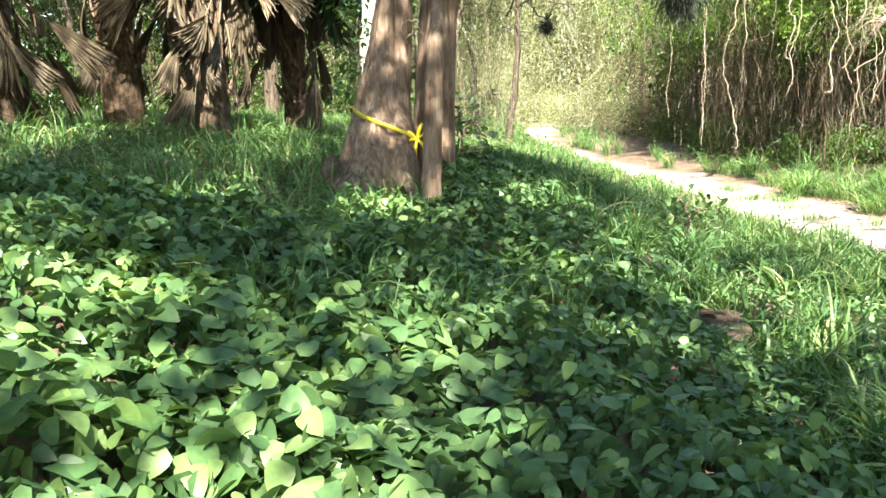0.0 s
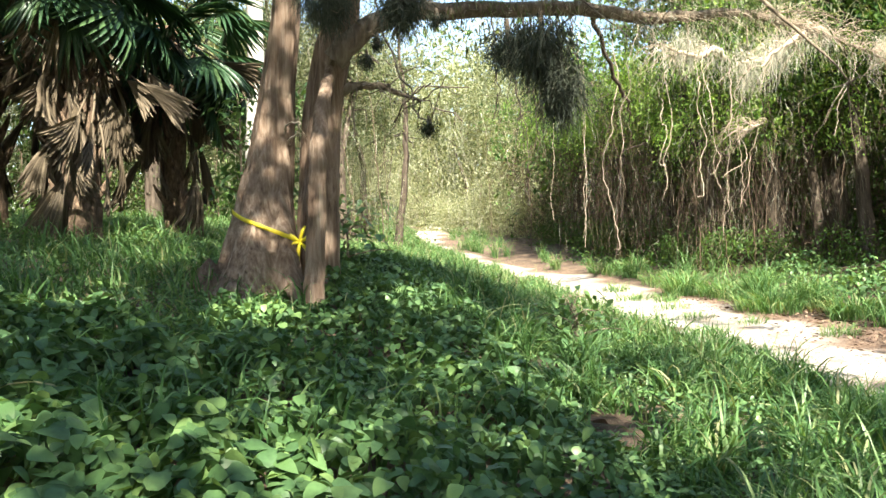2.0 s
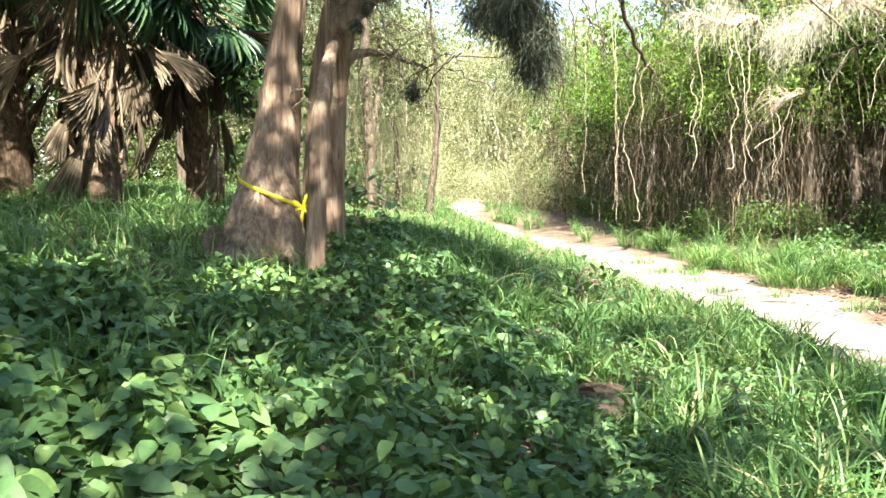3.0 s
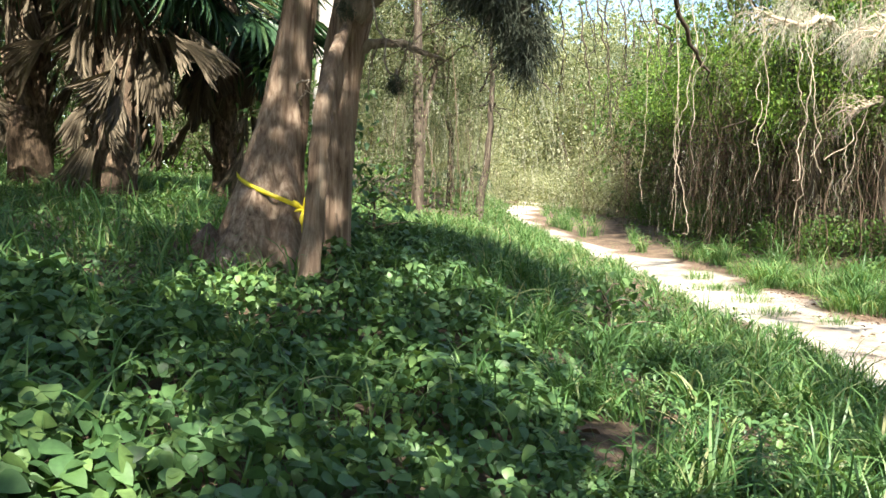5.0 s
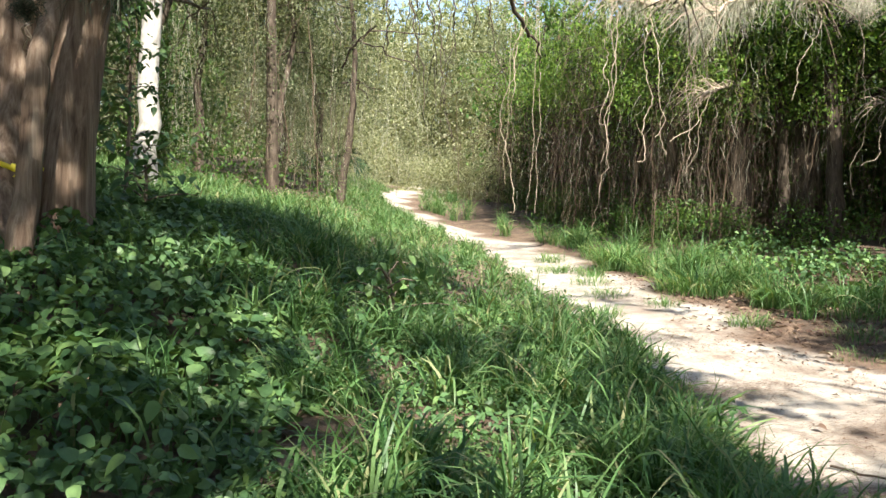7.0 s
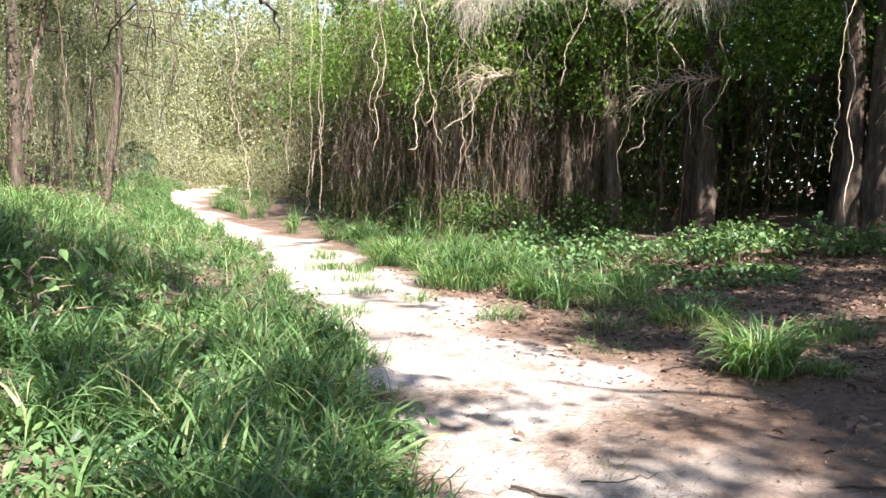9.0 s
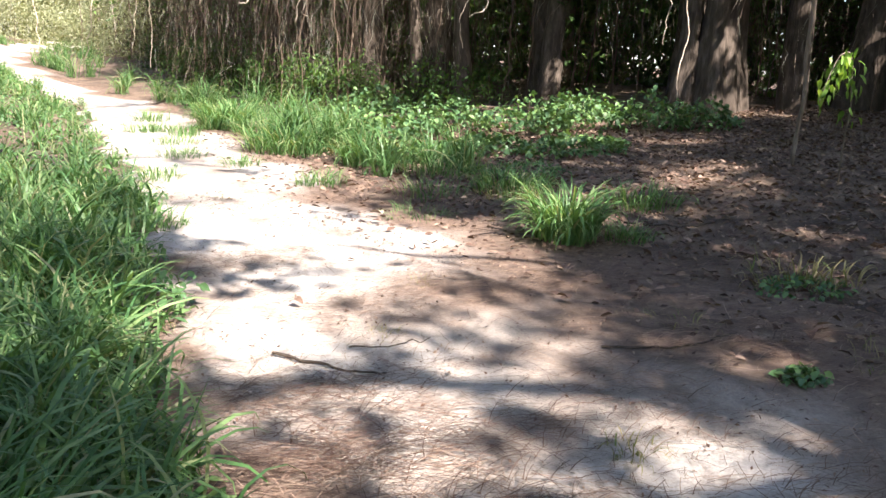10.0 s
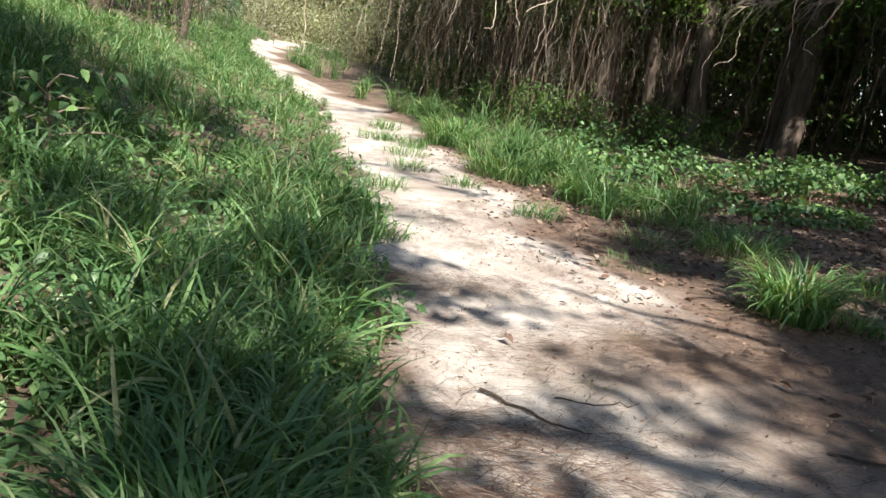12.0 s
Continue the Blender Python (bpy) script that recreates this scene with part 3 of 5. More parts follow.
def clump(x, y, radius, blades, length, material, label, seed):
    r = np.random.default_rng(seed)
    a, d = r.uniform(0, 6.28, blades), radius * np.sqrt(r.random(blades))
    px, py = x + d * np.cos(a), y + d * np.sin(a)
    L = length * r.uniform(0.5, 1.0, blades)
    which = r.integers(0, len(BLADES), blades)
    parts = []
    for b, shape in enumerate(BLADES):
        m = which == b
        k = int(m.sum())
        s = np.stack([np.minimum(L[m], 0.5) * 1.2, L[m], L[m]], -1)
        yaw = a[m] - np.pi / 2 + r.normal(0, 0.7, k)
        parts.append(strewn(shape, on_ground(px[m], py[m], -0.02), yaw, -np.abs(r.normal(0.1, 0.2, k)) * d[m] / radius, r.normal(0, 0.15, k), s))
    z0 = float(terrain(x, y))
    ob = thing("grass_clump", (x, y, z0), label, "grass clump", "grass clumps by the path")
    v, f = joined(parts)
    mass("blade_mass", mesh_of("blade_mass", v - (x, y, z0), f), material, ob)
    for q in range(12):
        a_, d_ = r.uniform(0, 360), radius * r.uniform(0.2, 0.9)
        bl = piece("blade", BLADE_MESHES[q % 5] if material is GRASS else DRY_BLADES[q % 5], material, ob)
        bl.matrix_basis = pose(0, 0, 0, 0, 0, a_) @ pose(0, d_, -0.01, -8, 0, r.uniform(-40, 40)) @ Matrix.Scale(length * r.uniform(0.8, 1.1), 4)


TUFT = "clump of bright green arching grass on the sand"
for k, (x, y, r_, n_, L_) in enumerate(((9.9, 10.6, 0.26, 380, 0.78), (10.4, 10.45, 0.25, 120, 0.3), (8.9, 16.6, 0.6, 420, 0.75), (9.8, 15.3, 0.5, 380, 0.7),
                                      (7.4, 16.4, 0.35, 160, 0.28), (7.2, 19.4, 0.4, 180, 0.34), (7.5, 17.8, 0.4, 150, 0.3), (9.1, 11.9, 0.35, 90, 0.22),
                                      (9.6, 12.9, 0.4, 120, 0.3), (10.2, 14.2, 0.5, 200, 0.4), (3.18, 13.2, 0.4, 380, 0.55), (3.6, 9.15, 0.3, 240, 0.5),
                                      (9.2, 19.0, 0.7, 420, 0.65), (8.5, 19.9, 0.45, 380, 0.85), (6.0, 6.25, 0.3, 240, 0.8), (5.85, 6.9, 0.3, 200, 0.75), (6.1, 7.6, 0.25, 160, 0.7), (5.9, 8.5, 0.3, 180, 0.7), (8.0, 15.4, 0.25, 90, 0.3), (8.6, 13.7, 0.3, 120, 0.35), (6.9, 14.6, 0.3, 120, 0.35), (7.7, 18.8, 0.3, 120, 0.4), (7.4, 21.5, 0.35, 140, 0.4), (10.6, 12.9, 0.45, 260, 0.5), (11.4, 11.6, 0.4, 160, 0.4), (6.75, 11.9, 0.25, 90, 0.3), (9.0, 22.0, 0.8, 420, 0.7), (8.6, 25.5, 0.8, 400, 0.7))):
    clump(x, y, r_, n_, L_, GRASS, TUFT, 40 + k)
for k, (x, y, r_, n_, L_) in enumerate(((7.65, 8.75, 0.12, 26, 0.12), (8.06, 7.07, 0.12, 40, 0.16), (8.2, 9.6, 0.12, 20, 0.1), (9.3, 8.3, 0.25, 40, 0.14), (9.9, 7.4, 0.3, 46, 0.18),
                                      (10.8, 8.9, 0.4, 90, 0.3), (10.4, 12.4, 0.35, 110, 0.3), (9.7, 16.1, 0.3, 120, 0.4), (7.4, 13.0, 0.15, 30, 0.12), (8.0, 14.4, 0.2, 36, 0.12))):
    clump(x, y, r_, n_, L_, DRY_GRASS, "small half-dry grass tuft rooted in the sand", 70 + k)


# ---- leafy weeds at the forest edge ----
def weed_bush(x, y, radius, height, n, seed, label, material=None):
    r = np.random.default_rng(seed)
    z0 = float(terrain(x, y))
    bush = thing("weed_bush", (x, y, z0), label, "bush", "weeds at the forest edge")
    a, d = r.uniform(0, 6.28, n), radius * np.sqrt(r.random(n))
    px, py = d * np.cos(a), d * np.sin(a) * 0.8
    top = height * (1 - 0.6 * (d / radius) ** 2) * (0.75 + 0.35 * wave(px * 2 + x, py * 2 + y, 2.0))
    pz = terrain(px + x, py + y) - z0 + top * (0.25 + 0.75 * r.random(n) ** 0.6)
    pos = np.stack([px, py, pz], -1)
    mass("foliage", mesh_of("foliage", *strewn(leaf_shape(0.68, 0.3, 0.25, 3), pos, r.uniform(0, 6.28, n), r.normal(-0.35, 0.4, n), r.normal(0, 0.4, n), r.uniform(0.06, 0.13, n) * (1 if height > 0.28 else 0.5))), material or BRIGHT_LEAF, bush)
    for k in range(9):
        q = pos[r.integers(n)]
        piece("stem", mesh_of("stem", *tube([(q[0] * 0.6, q[1] * 0.6, -0.03), (q[0] * 0.75, q[1] * 0.75, q[2] * 0.5), tuple(q)], [0.008, 0.006, 0.003], 4, 2)), DEAD_STEM, bush)


for k, (x, y, r_, h_) in enumerate(((10.9, 17.4, 0.9, 0.55), (12.0, 18.2, 0.9, 0.6), (13.1, 17.3, 0.9, 0.6), (14.1, 17.0, 0.9, 0.65), (15.2, 16.7, 0.8, 0.6),
                                    (16.0, 16.2, 0.7, 0.5), (11.6, 16.0, 0.8, 0.35), (12.8, 15.2, 0.9, 0.3), (11.2, 13.9, 0.7, 0.22), (10.4, 18.9, 0.8, 0.6), (11.4, 20.4, 0.9, 0.7), (14.8, 18.6, 0.8, 0.5), (10.6, 8.7, 0.35, 0.14), (9.25, 7.4, 0.12, 0.1), (5.18, 9.3, 0.2, 0.25), (9.9, 17.9, 0.6, 0.4), (10.6, 15.4, 0.6, 0.35))):
    weed_bush(x, y, r_, h_ * (1.35 if h_ > 0.4 else 1.0), int(120 + 620 * r_ * r_), 100 + k, "low leafy green weeds beneath the hanging vines", VINE)


# ---- trees ----
def fluted(lobes, base, high, seed):
    g = np.random.default_rng(seed)
    ph = g.uniform(0, 6.28, 4)

    def shape(u, a):
        depth = high + (base - high) * np.exp(-u * 5)
        return 1 + depth * (np.sin(lobes * a + ph[0] + 1.5 * u) + 0.6 * np.sin((lobes + 3) * a + ph[1] - 2 * u) + 0.35 * np.sin((2 * lobes + 5) * a + ph[2] + 4 * u)) + 0.02 * np.sin(31 * a + ph[3])
    return shape


def wood(name, points, radii, material, parent, sides=10, per=4, wobble=0.0, seed=0, flute=None, label=""):
    off = np.array(parent.location) if parent else 0
    return piece(name, mesh_of(name, *tube(np.array(points, float) - off, radii, sides, per, wobble, seed, flute)), material, parent, label)


def branchlets(starts, n, length, radius, r, down=0.5, spread=1.0, sides=4):
    parts = []
    for k in range(n):
        p = np.array(starts[r.integers(len(starts))], float)
        d = r.normal(0, spread, 3) * (1, 1, 0.4)
        d[2] -= down
        d *= length * r.uniform(0.5, 1.2) / (np.linalg.norm(d) + 1e-6)
        q = p + d * 0.5 + r.normal(0, 0.06 * length, 3) + (0, 0, 0.12 * length)
        e = p + d
        parts.append(tube([p, q, e], [radius, radius * 0.7, radius * 0.3], sides, 3, 0.015 * length, int(r.integers(1 << 30))))
    return joined(parts)


def crown_mesh(centres, per, spread, size, r, template=SMALL_LEAF, droop=0.0):
    n = len(centres) * per
    pos = np.repeat(np.asarray(centres, float), per, 0) + r.normal(0, 1, (n, 3)) * spread
    return mesh_of("crown", *scatter(template, pos, r.uniform(0.6, 1.25, n) * size, 0.8, r, droop))


# places where the crowns stand open and the sun reaches the ground: x, y, half widths
gap_rng = np.random.default_rng(12)
LIGHT_GAPS = [(8.2, 11.1, 0.95, 1.4), (7.6, 8.0, 0.85, 0.65), (8.3, 14.4, 0.9, 1.3), (7.4, 17.6, 0.9, 1.2), (7.0, 22, 1.0, 2.0), (6.6, 29, 1.4, 4), (4.3, 9.9, 0.5, 0.9), (3.7, 8.7, 0.4, 0.3),
              (-2.2, 6.0, 0.6, 0.4), (-0.3, 11.9, 0.4, 0.25), (9.9, 10.8, 0.5, 0.4), (14.0, 13.4, 0.5, 0.35), (5.6, 12.8, 0.4, 0.5),
              (-3.4, 8.2, 0.6, 0.4),
              (1.2, 6.3, 0.2, 0.1), (13.6, 16.7, 0.3, 0.1), (12.4, 12.2, 0.45, 0.25), (14.4, 15.0, 0.5, 0.3), (16.2, 14.4, 0.5, 0.3), (7.9, 9.5, 0.5, 0.5), (-0.9, 5.6, 0.5, 0.35), (-1.7, 6.9, 0.5, 0.35), (0.3, 5.0, 0.4, 0.3), (3.5, 6.7, 0.4, 0.3), (4.3, 7.5, 0.4, 0.3), (3.6, 11.4, 0.4, 0.4)]
LIGHT_GAPS = [(*bank(x, y), 0.81 * a, 0.81 * b) if x < 4.6 else (x, y, a, b) for x, y, a, b in LIGHT_GAPS]
LIGHT_GAPS += [(gap_rng.uniform(-7, 15), gap_rng.uniform(3, 20), gap_rng.uniform(-0.12, 0.22), gap_rng.uniform(-0.14, 0.14)) for _ in range(950)]
LIGHT_GAPS += [(gap_rng.uniform(6.6, 9.2), gap_rng.uniform(4.6, 10.5), gap_rng.uniform(-0.12, 0.22), gap_rng.uniform(-0.14, 0.1)) for _ in range(110)]
LIGHT_GAPS = [g for i, g in enumerate(LIGHT_GAPS) if i < 40 or i % 12 == 0 or (i % 3 == 0 and g[0] > 11.5 and g[1] > 12) or (i > 975 and g[0] < 8.9) or (i % 7 == 0 and 2.6 < g[0] < 6.4) or not ((g[1] < 13.5 and (g[0] > 9.2 or 3.0 < g[0] < 6.7)) or (-2.2 < g[0] < 2.6 and g[1] > 8.3) or (g[0] > 11.5 and g[1] > 12))]


# the woods stand open to the sun behind the palms and in scattered holes at the forest edge
LIGHT_GAPS += [(-2.4, 15.4, 0.7, 0.9), (-4.3, 17.6, 0.6, 0.8), (-1.2, 12.6, 0.3, 0.5), (-6.5, 22, 2.0, 2.5), (-3.5, 21, 1.0, 1.5), (-10, 19, 1.5, 2.0), (2.4, 7.0, -0.1, -0.1), (3.8, 9.5, 0.4, 0.4), (4.3, 8.5, 0.5, 0.4), (5.1, 7.5, 0.35, 0.25), (0.5, 9.5, 0.2, 0.1), (-0.7, 9.7, 0.3, 0.3), (0.75, 12.1, 0.0, 0.1), (1.9, 11.4, 0.2, 0.2)]
LIGHT_GAPS += [(gap_rng.uniform(14, 20), gap_rng.uniform(17.5, 24), gap_rng.uniform(0.1, 0.5), gap_rng.uniform(0.0, 0.4)) for _ in range(26)]
LIGHT_GAPS = [g for i, g in enumerate(LIGHT_GAPS) if i < 36 or not (8.3 < g[0] < 10 and 5.8 < g[1] < 7.9)]
LIGHT_GAPS += [(gap_rng.uniform(12, 25), gap_rng.uniform(17.5, 30), gap_rng.uniform(-0.15, 0.28), gap_rng.uniform(-0.1, 0.3)) for _ in range(110)]
LIGHT_GAPS += [(gap_rng.uniform(2.2, 6.2), gap_rng.uniform(7.5, 15), gap_rng.uniform(-0.15, 0.12), gap_rng.uniform(-0.15, 0.15)) for _ in range(34)] + [(13.3, 13.0, 0.4, 0.4)]
LIGHT_GAPS += [(gap_rng.uniform(7.0, 10.0), gap_rng.uniform(5.8, 9.2), gap_rng.uniform(-0.2, 0.0), gap_rng.uniform(-0.2, -0.06)) for _ in range(70)]
LIGHT_GAPS += [(gap_rng.uniform(10.4, 14), gap_rng.uniform(8.6, 12.6), gap_rng.uniform(-0.1, 0.3), gap_rng.uniform(-0.15, 0.15)) for _ in range(46)]
LIGHT_GAPS += [(gap_rng.uniform(-9, 5), gap_rng.uniform(20, 34), gap_rng.uniform(-0.1, 0.6), gap_rng.uniform(-0.1, 0.8)) for _ in range(70)] + [(3, 34, 1.5, 3), (1, 30, 1.2, 2), (5, 40, 2, 4), (-1.5, 28, 0.8, 1.2)]
LIGHT_GAPS = [g for i, g in enumerate(LIGHT_GAPS) if not (6.2 < g[0] < 8.4 and 4.4 < g[1] < 6.7) and not (i % 4 and g[0] > 9.3 and 13 < g[1] < 17.4)]
LIGHT_GAPS += [(8.3, 6.35, 0.1, 0.0), (7.9, 6.9, 0.05, 0.0), (8.7, 7.0, 0.15, 0.05), (9.3, 7.4, 0.15, 0.05), (7.9, 8.4, 0.3, 0.12), (8.4, 8.9, 0.25, 0.15), (7.5, 7.5, 0.15, 0.05), (7.5, 7.0, 0.1, 0.02), (8.6, 9.9, 0.35, 0.2), (9.2, 10.2, 0.25, 0.15)]


def shaded(c):
    """Which of these leaf masses do not stand between the sun and a light gap."""
    c = np.asarray(c, float)
    k = (c[:, 2] - terrain(c[:, 0], c[:, 1])) / SUN.z
    gx, gy = c[:, 0] - SUN.x * k, c[:, 1] - SUN.y * k
    ok = np.ones(len(c), bool)
    for x, y, a, b in LIGHT_GAPS:
        ok &= np.hypot((gx - x) / (a + 0.3), (gy - y) / (b + 0.3)) > 1
    # a few leafy twigs stay in every gap
    return ok | (np.sin(c @ (127.1, 311.7, 74.7)) * 43758.5 % 1 < 0.05)


def tall_tree(x, y, height, girth, crown_r, n, seed, label, material=CANOPY, bark=GREY_BARK, low=0.5):
    """A forest tree with trunk, limbs and a broad crown high above."""
    r = np.random.default_rng(seed)
    z0 = float(terrain(x, y))
    tree = thing("tree", (x, y, z0), label, "tree", "forest trees")
    lean = r.normal(0, 0.35, 2)
    top = np.array([x + lean[0], y + lean[1], z0 + height * 0.8])
    wood("trunk", [(x, y, z0 - 0.1), (x + lean[0] * 0.2, y + lean[1] * 0.2, z0 + height * 0.25), (x + lean[0] * 0.6, y + lean[1] * 0.5, z0 + height * 0.5), top],
         [girth * 1.35, girth, girth * 0.8, girth * 0.3], bark, tree, 14, 5, 0.02, seed, fluted(4, 0.14, 0.05, seed))
    ends = []
    for k in range(7):
        a, u = r.uniform(0, 6.28), r.uniform(low, 0.95)
        p = np.array([x + lean[0] * u, y + lean[1] * u, z0 + height * 0.8 * u])
        d = crown_r * r.uniform(0.5, 0.95)
        e = p + (d * math.cos(a), d * math.sin(a), r.uniform(0.2, 2.0))
        q = (p + e) / 2 + (0, 0, 0.4)
        wood("limb", [p, q, e], [girth * 0.4, girth * 0.25, girth * 0.08], bark, tree, 7, 4, 0.05, seed + k)
        ends += [p, q, e, (q + e) / 2]
    c = np.repeat(np.array(ends), max(1, 2 * n // len(ends)), 0)
    c = c + r.normal(0, 1, c.shape) * (crown_r * 0.27, crown_r * 0.27, height * 0.11)
    c = c[shaded(c)]
    mass("crown", crown_mesh(c - (x, y, z0), 26, 0.17, 0.25, r), material, tree)
    return tree


# added trees, mostly out of view, placed so their crowns shade the ground
BROAD = "added shade tree, broadleaf with a spreading green crown"
for k, (x, y, h, g, cr, n) in enumerate(((-14, -2, 15, 0.28, 5.5, 420), (-9, -3.5, 17, 0.28, 5.5, 460), (-4.5, -2.0, 19, 0.28, 5.5, 560), (0.8, -2.2, 19, 0.3, 5.5, 600), (5.2, -3.4, 15, 0.14, 5.5, 600),
                                          (11.8, -3.5, 14, 0.28, 6.0, 760), (13.6, 0.6, 15, 0.3, 5.5, 800), (14.5, -4.5, 17, 0.3, 5.5, 560), (18.0, 2.5, 15, 0.3, 5.5, 520), (22, 7, 14, 0.3, 5.5, 420), (-6.2, 4.0, 17, 0.25, 5.5, 480), (-8.5, 8.5, 16, 0.25, 5.5, 420), (-13, 14, 14, 0.25, 5.0, 300), (17.8, 11.0, 17, 0.3, 5.5, 440), (23.5, 18, 15, 0.3, 5.5, 420), (19.5, 27, 15, 0.28, 5.5, 420), (27, 9, 15, 0.3, 5.5, 400), (14, 31, 15, 0.25, 5.5, 380), (22.5, 13.5, 16, 0.3, 5.5, 360))):
    tall_tree(x, y, h, g, cr, n, 200 + k, BROAD)
# unseen tree added only to shade the left verge
tall_tree(6.4, -0.6, 20, 0.13, 3.2, 220, 236, BROAD, low=0.8)
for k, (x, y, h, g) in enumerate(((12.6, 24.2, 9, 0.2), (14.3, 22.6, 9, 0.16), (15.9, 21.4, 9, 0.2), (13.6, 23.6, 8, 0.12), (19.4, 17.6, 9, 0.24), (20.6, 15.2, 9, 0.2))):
    tall_tree(x, y, h, g, 2.2, 70, 260 + k, "leaning trunk in the woods, its bark coloured dark for shade", bark=DARK_SHADE_BARK, low=0.6)
# added trees whose high crowns dapple the far foliage
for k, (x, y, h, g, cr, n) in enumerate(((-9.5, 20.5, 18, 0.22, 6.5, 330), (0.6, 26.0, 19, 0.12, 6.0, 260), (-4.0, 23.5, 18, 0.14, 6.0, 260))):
    tall_tree(x, y, h, g, cr, n, 240 + k, BROAD, bark=DARK_SHADE_BARK, low=0.72)


# ---- thickets that close the woods ----
def thicket(name, line, thick, low, high, n, size, material, label, seed, template=SMALL_LEAF, clump_of=40, gaps=True, hang=(0.3, 0.3, 0.38), patchy=-0.28):
    r = np.random.default_rng(seed)
    line = np.array(line, float)
    seg = np.linalg.norm(np.diff(line, axis=0), axis=1)
    s = np.concatenate([[0], np.cumsum(seg)])
    m = n // clump_of
    u = r.uniform(0, s[-1], m)
    cx, cy = np.interp(u, s, line[:, 0]) + r.normal(0, thick, m), np.interp(u, s, line[:, 1]) + r.normal(0, thick, m)
    top = high * (0.75 + 0.3 * wave(cx, cy, 0.5, seed))
    base = low * (1 + 0.6 * wave(u * 0.7, u * 0.4, 1.0, seed) + 0.4 * wave(u * 2.1, u * 0.9, 1.0, seed + 2))
    cz = terrain(cx, cy) + base + (top - base) * r.random(m) ** 0.9
    c = np.stack([cx, cy, cz], -1)
    c = c[wave(u * 0.9, cz * 1.6, 1.0, seed * 1.7) + 0.5 * wave(u * 2.3, cz * 3.1, 1.0, seed) + r.normal(0, 0.25, m) > patchy]
    if gaps:
        c = c[shaded(c)]
    k = len(c) * clump_of
    pos = np.repeat(c, clump_of, 0) + r.normal(0, 1, (k, 3)) * hang
    pos[:, 2] = np.maximum(pos[:, 2], terrain(pos[:, 0], pos[:, 1]) + 0.05)
    tagged(piece(name, mesh_of(name, *scatter(template, pos, r.uniform(0.6, 1.3, k) * size, 0.8, r, -0.3)), material), label, "thicket", kind="stuff")


RIGHT_LINE = [(9.5, 48), (10.5, 36), (11.5, 29), (14, 26.5), (18, 25.5), (21, 22), (23.5, 17), (24.5, 10)]
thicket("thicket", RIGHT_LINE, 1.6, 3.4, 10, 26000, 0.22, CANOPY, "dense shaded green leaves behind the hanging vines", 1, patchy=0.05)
thicket("dry_thicket", RIGHT_LINE, 1.5, 0.0, 7.0, 84000, 0.17, DRY_LEAF, "tangle of dry brown leaves and vines, darkened in colour for shade", 8, SLIM_LEAF, hang=(0.25, 0.25, 0.6), patchy=-0.15)
thicket("thicket", [(13, 50), (15, 36), (20, 30), (26, 25), (30, 16), (30, 6)], 1.8, 0.0, 9, 64000, 0.42, CANOPY, "deep dark thicket inside the woods", 9, hang=(0.6, 0.6, 0.6), patchy=-0.2)
thicket("thicket", [(10.8, 33), (11.2, 27), (12.2, 24.0), (15.5, 23), (19.0, 20.0), (21.5, 15)], 1.5, 3.8, 9.0, 90000, 0.11, BRIGHT_LEAF, "bright green leaves high on the forest edge, sunlight put into their colour", 2, clump_of=110, hang=(0.36, 0.36, 0.24), patchy=0.15)
thicket("thicket", [(0.0, 48), (0.6, 33), (-1, 30), (-6, 29.5), (-12, 27), (-16, 20), (-17, 10)], 1.9, 0.0, 9, 300000, 0.09, GREY_LEAF, "grey-green thicket closing the woods beyond the bank", 3, SLIM_LEAF, clump_of=100, hang=(0.34, 0.34, 0.3), patchy=0.05)
thicket("thicket", [(-8, 46), (-8, 35), (-14, 32), (-22, 26), (-24, 12)], 1.8, 0.0, 11, 32000, 0.42, CANOPY, "deep thicket behind the palms", 10, hang=(0.6, 0.6, 0.6))
thicket("thicket", [(14, 33), (16.5, 30), (20, 28), (24, 23), (26.5, 17), (27, 9)], 1.0, 0.0, 6, 60000, 0.3, CANOPY, "dark close undergrowth deep in the woods", 11, patchy=-1.1)
thicket("thicket", [(-5, 33), (-11, 30.5), (-17, 23), (-19, 10)], 1.0, 0.0, 6, 44000, 0.3, CANOPY, "dark close undergrowth behind the palms", 12, patchy=-0.2)
thicket("undergrowth", [(2.2, 33), (1.6, 27.4), (-1, 25.6), (-6, 25), (-11, 22)], 0.6, 0.0, 1.7, 16000, 0.13, CANOPY, "low green undergrowth at the foot of the trees", 4)
thicket("undergrowth", [(9.4, 40), (10.2, 27), (11.4, 22.8), (15, 21.3)], 0.5, 0.0, 1.5, 34000, 0.1, CANOPY, "low green undergrowth beneath the vines", 5, clump_of=80, hang=(0.28, 0.28, 0.2), patchy=-0.05)
thicket("thicket", [(13, 58), (9, 61), (4, 63), (-6, 58), (-10, 52)], 2.0, 0.0, 16, 120000, 0.2, SUN_PALED_LEAF, "thicket where the path turns away, its leaves coloured pale as if sunlit", 6, hang=(0.35, 0.35, 0.7), patchy=-1.2)
thicket("thicket", [(16, 66), (9, 69), (2, 70), (-8, 65), (-14, 56)], 1.5, 0.0, 15, 50000, 0.55, GREY_LEAF, "dense pale woods beyond the bend of the path", 13, hang=(0.7, 0.7, 0.8), patchy=-2)
thicket("thicket", [(10.4, 40), (10.9, 31), (11.3, 26.5), (12.2, 23.8), (14.5, 23.2)], 0.7, 0.0, 5.5, 30000, 0.09, CANOPY, "green vine leaves climbing among the dead stems", 14, patchy=0.42)
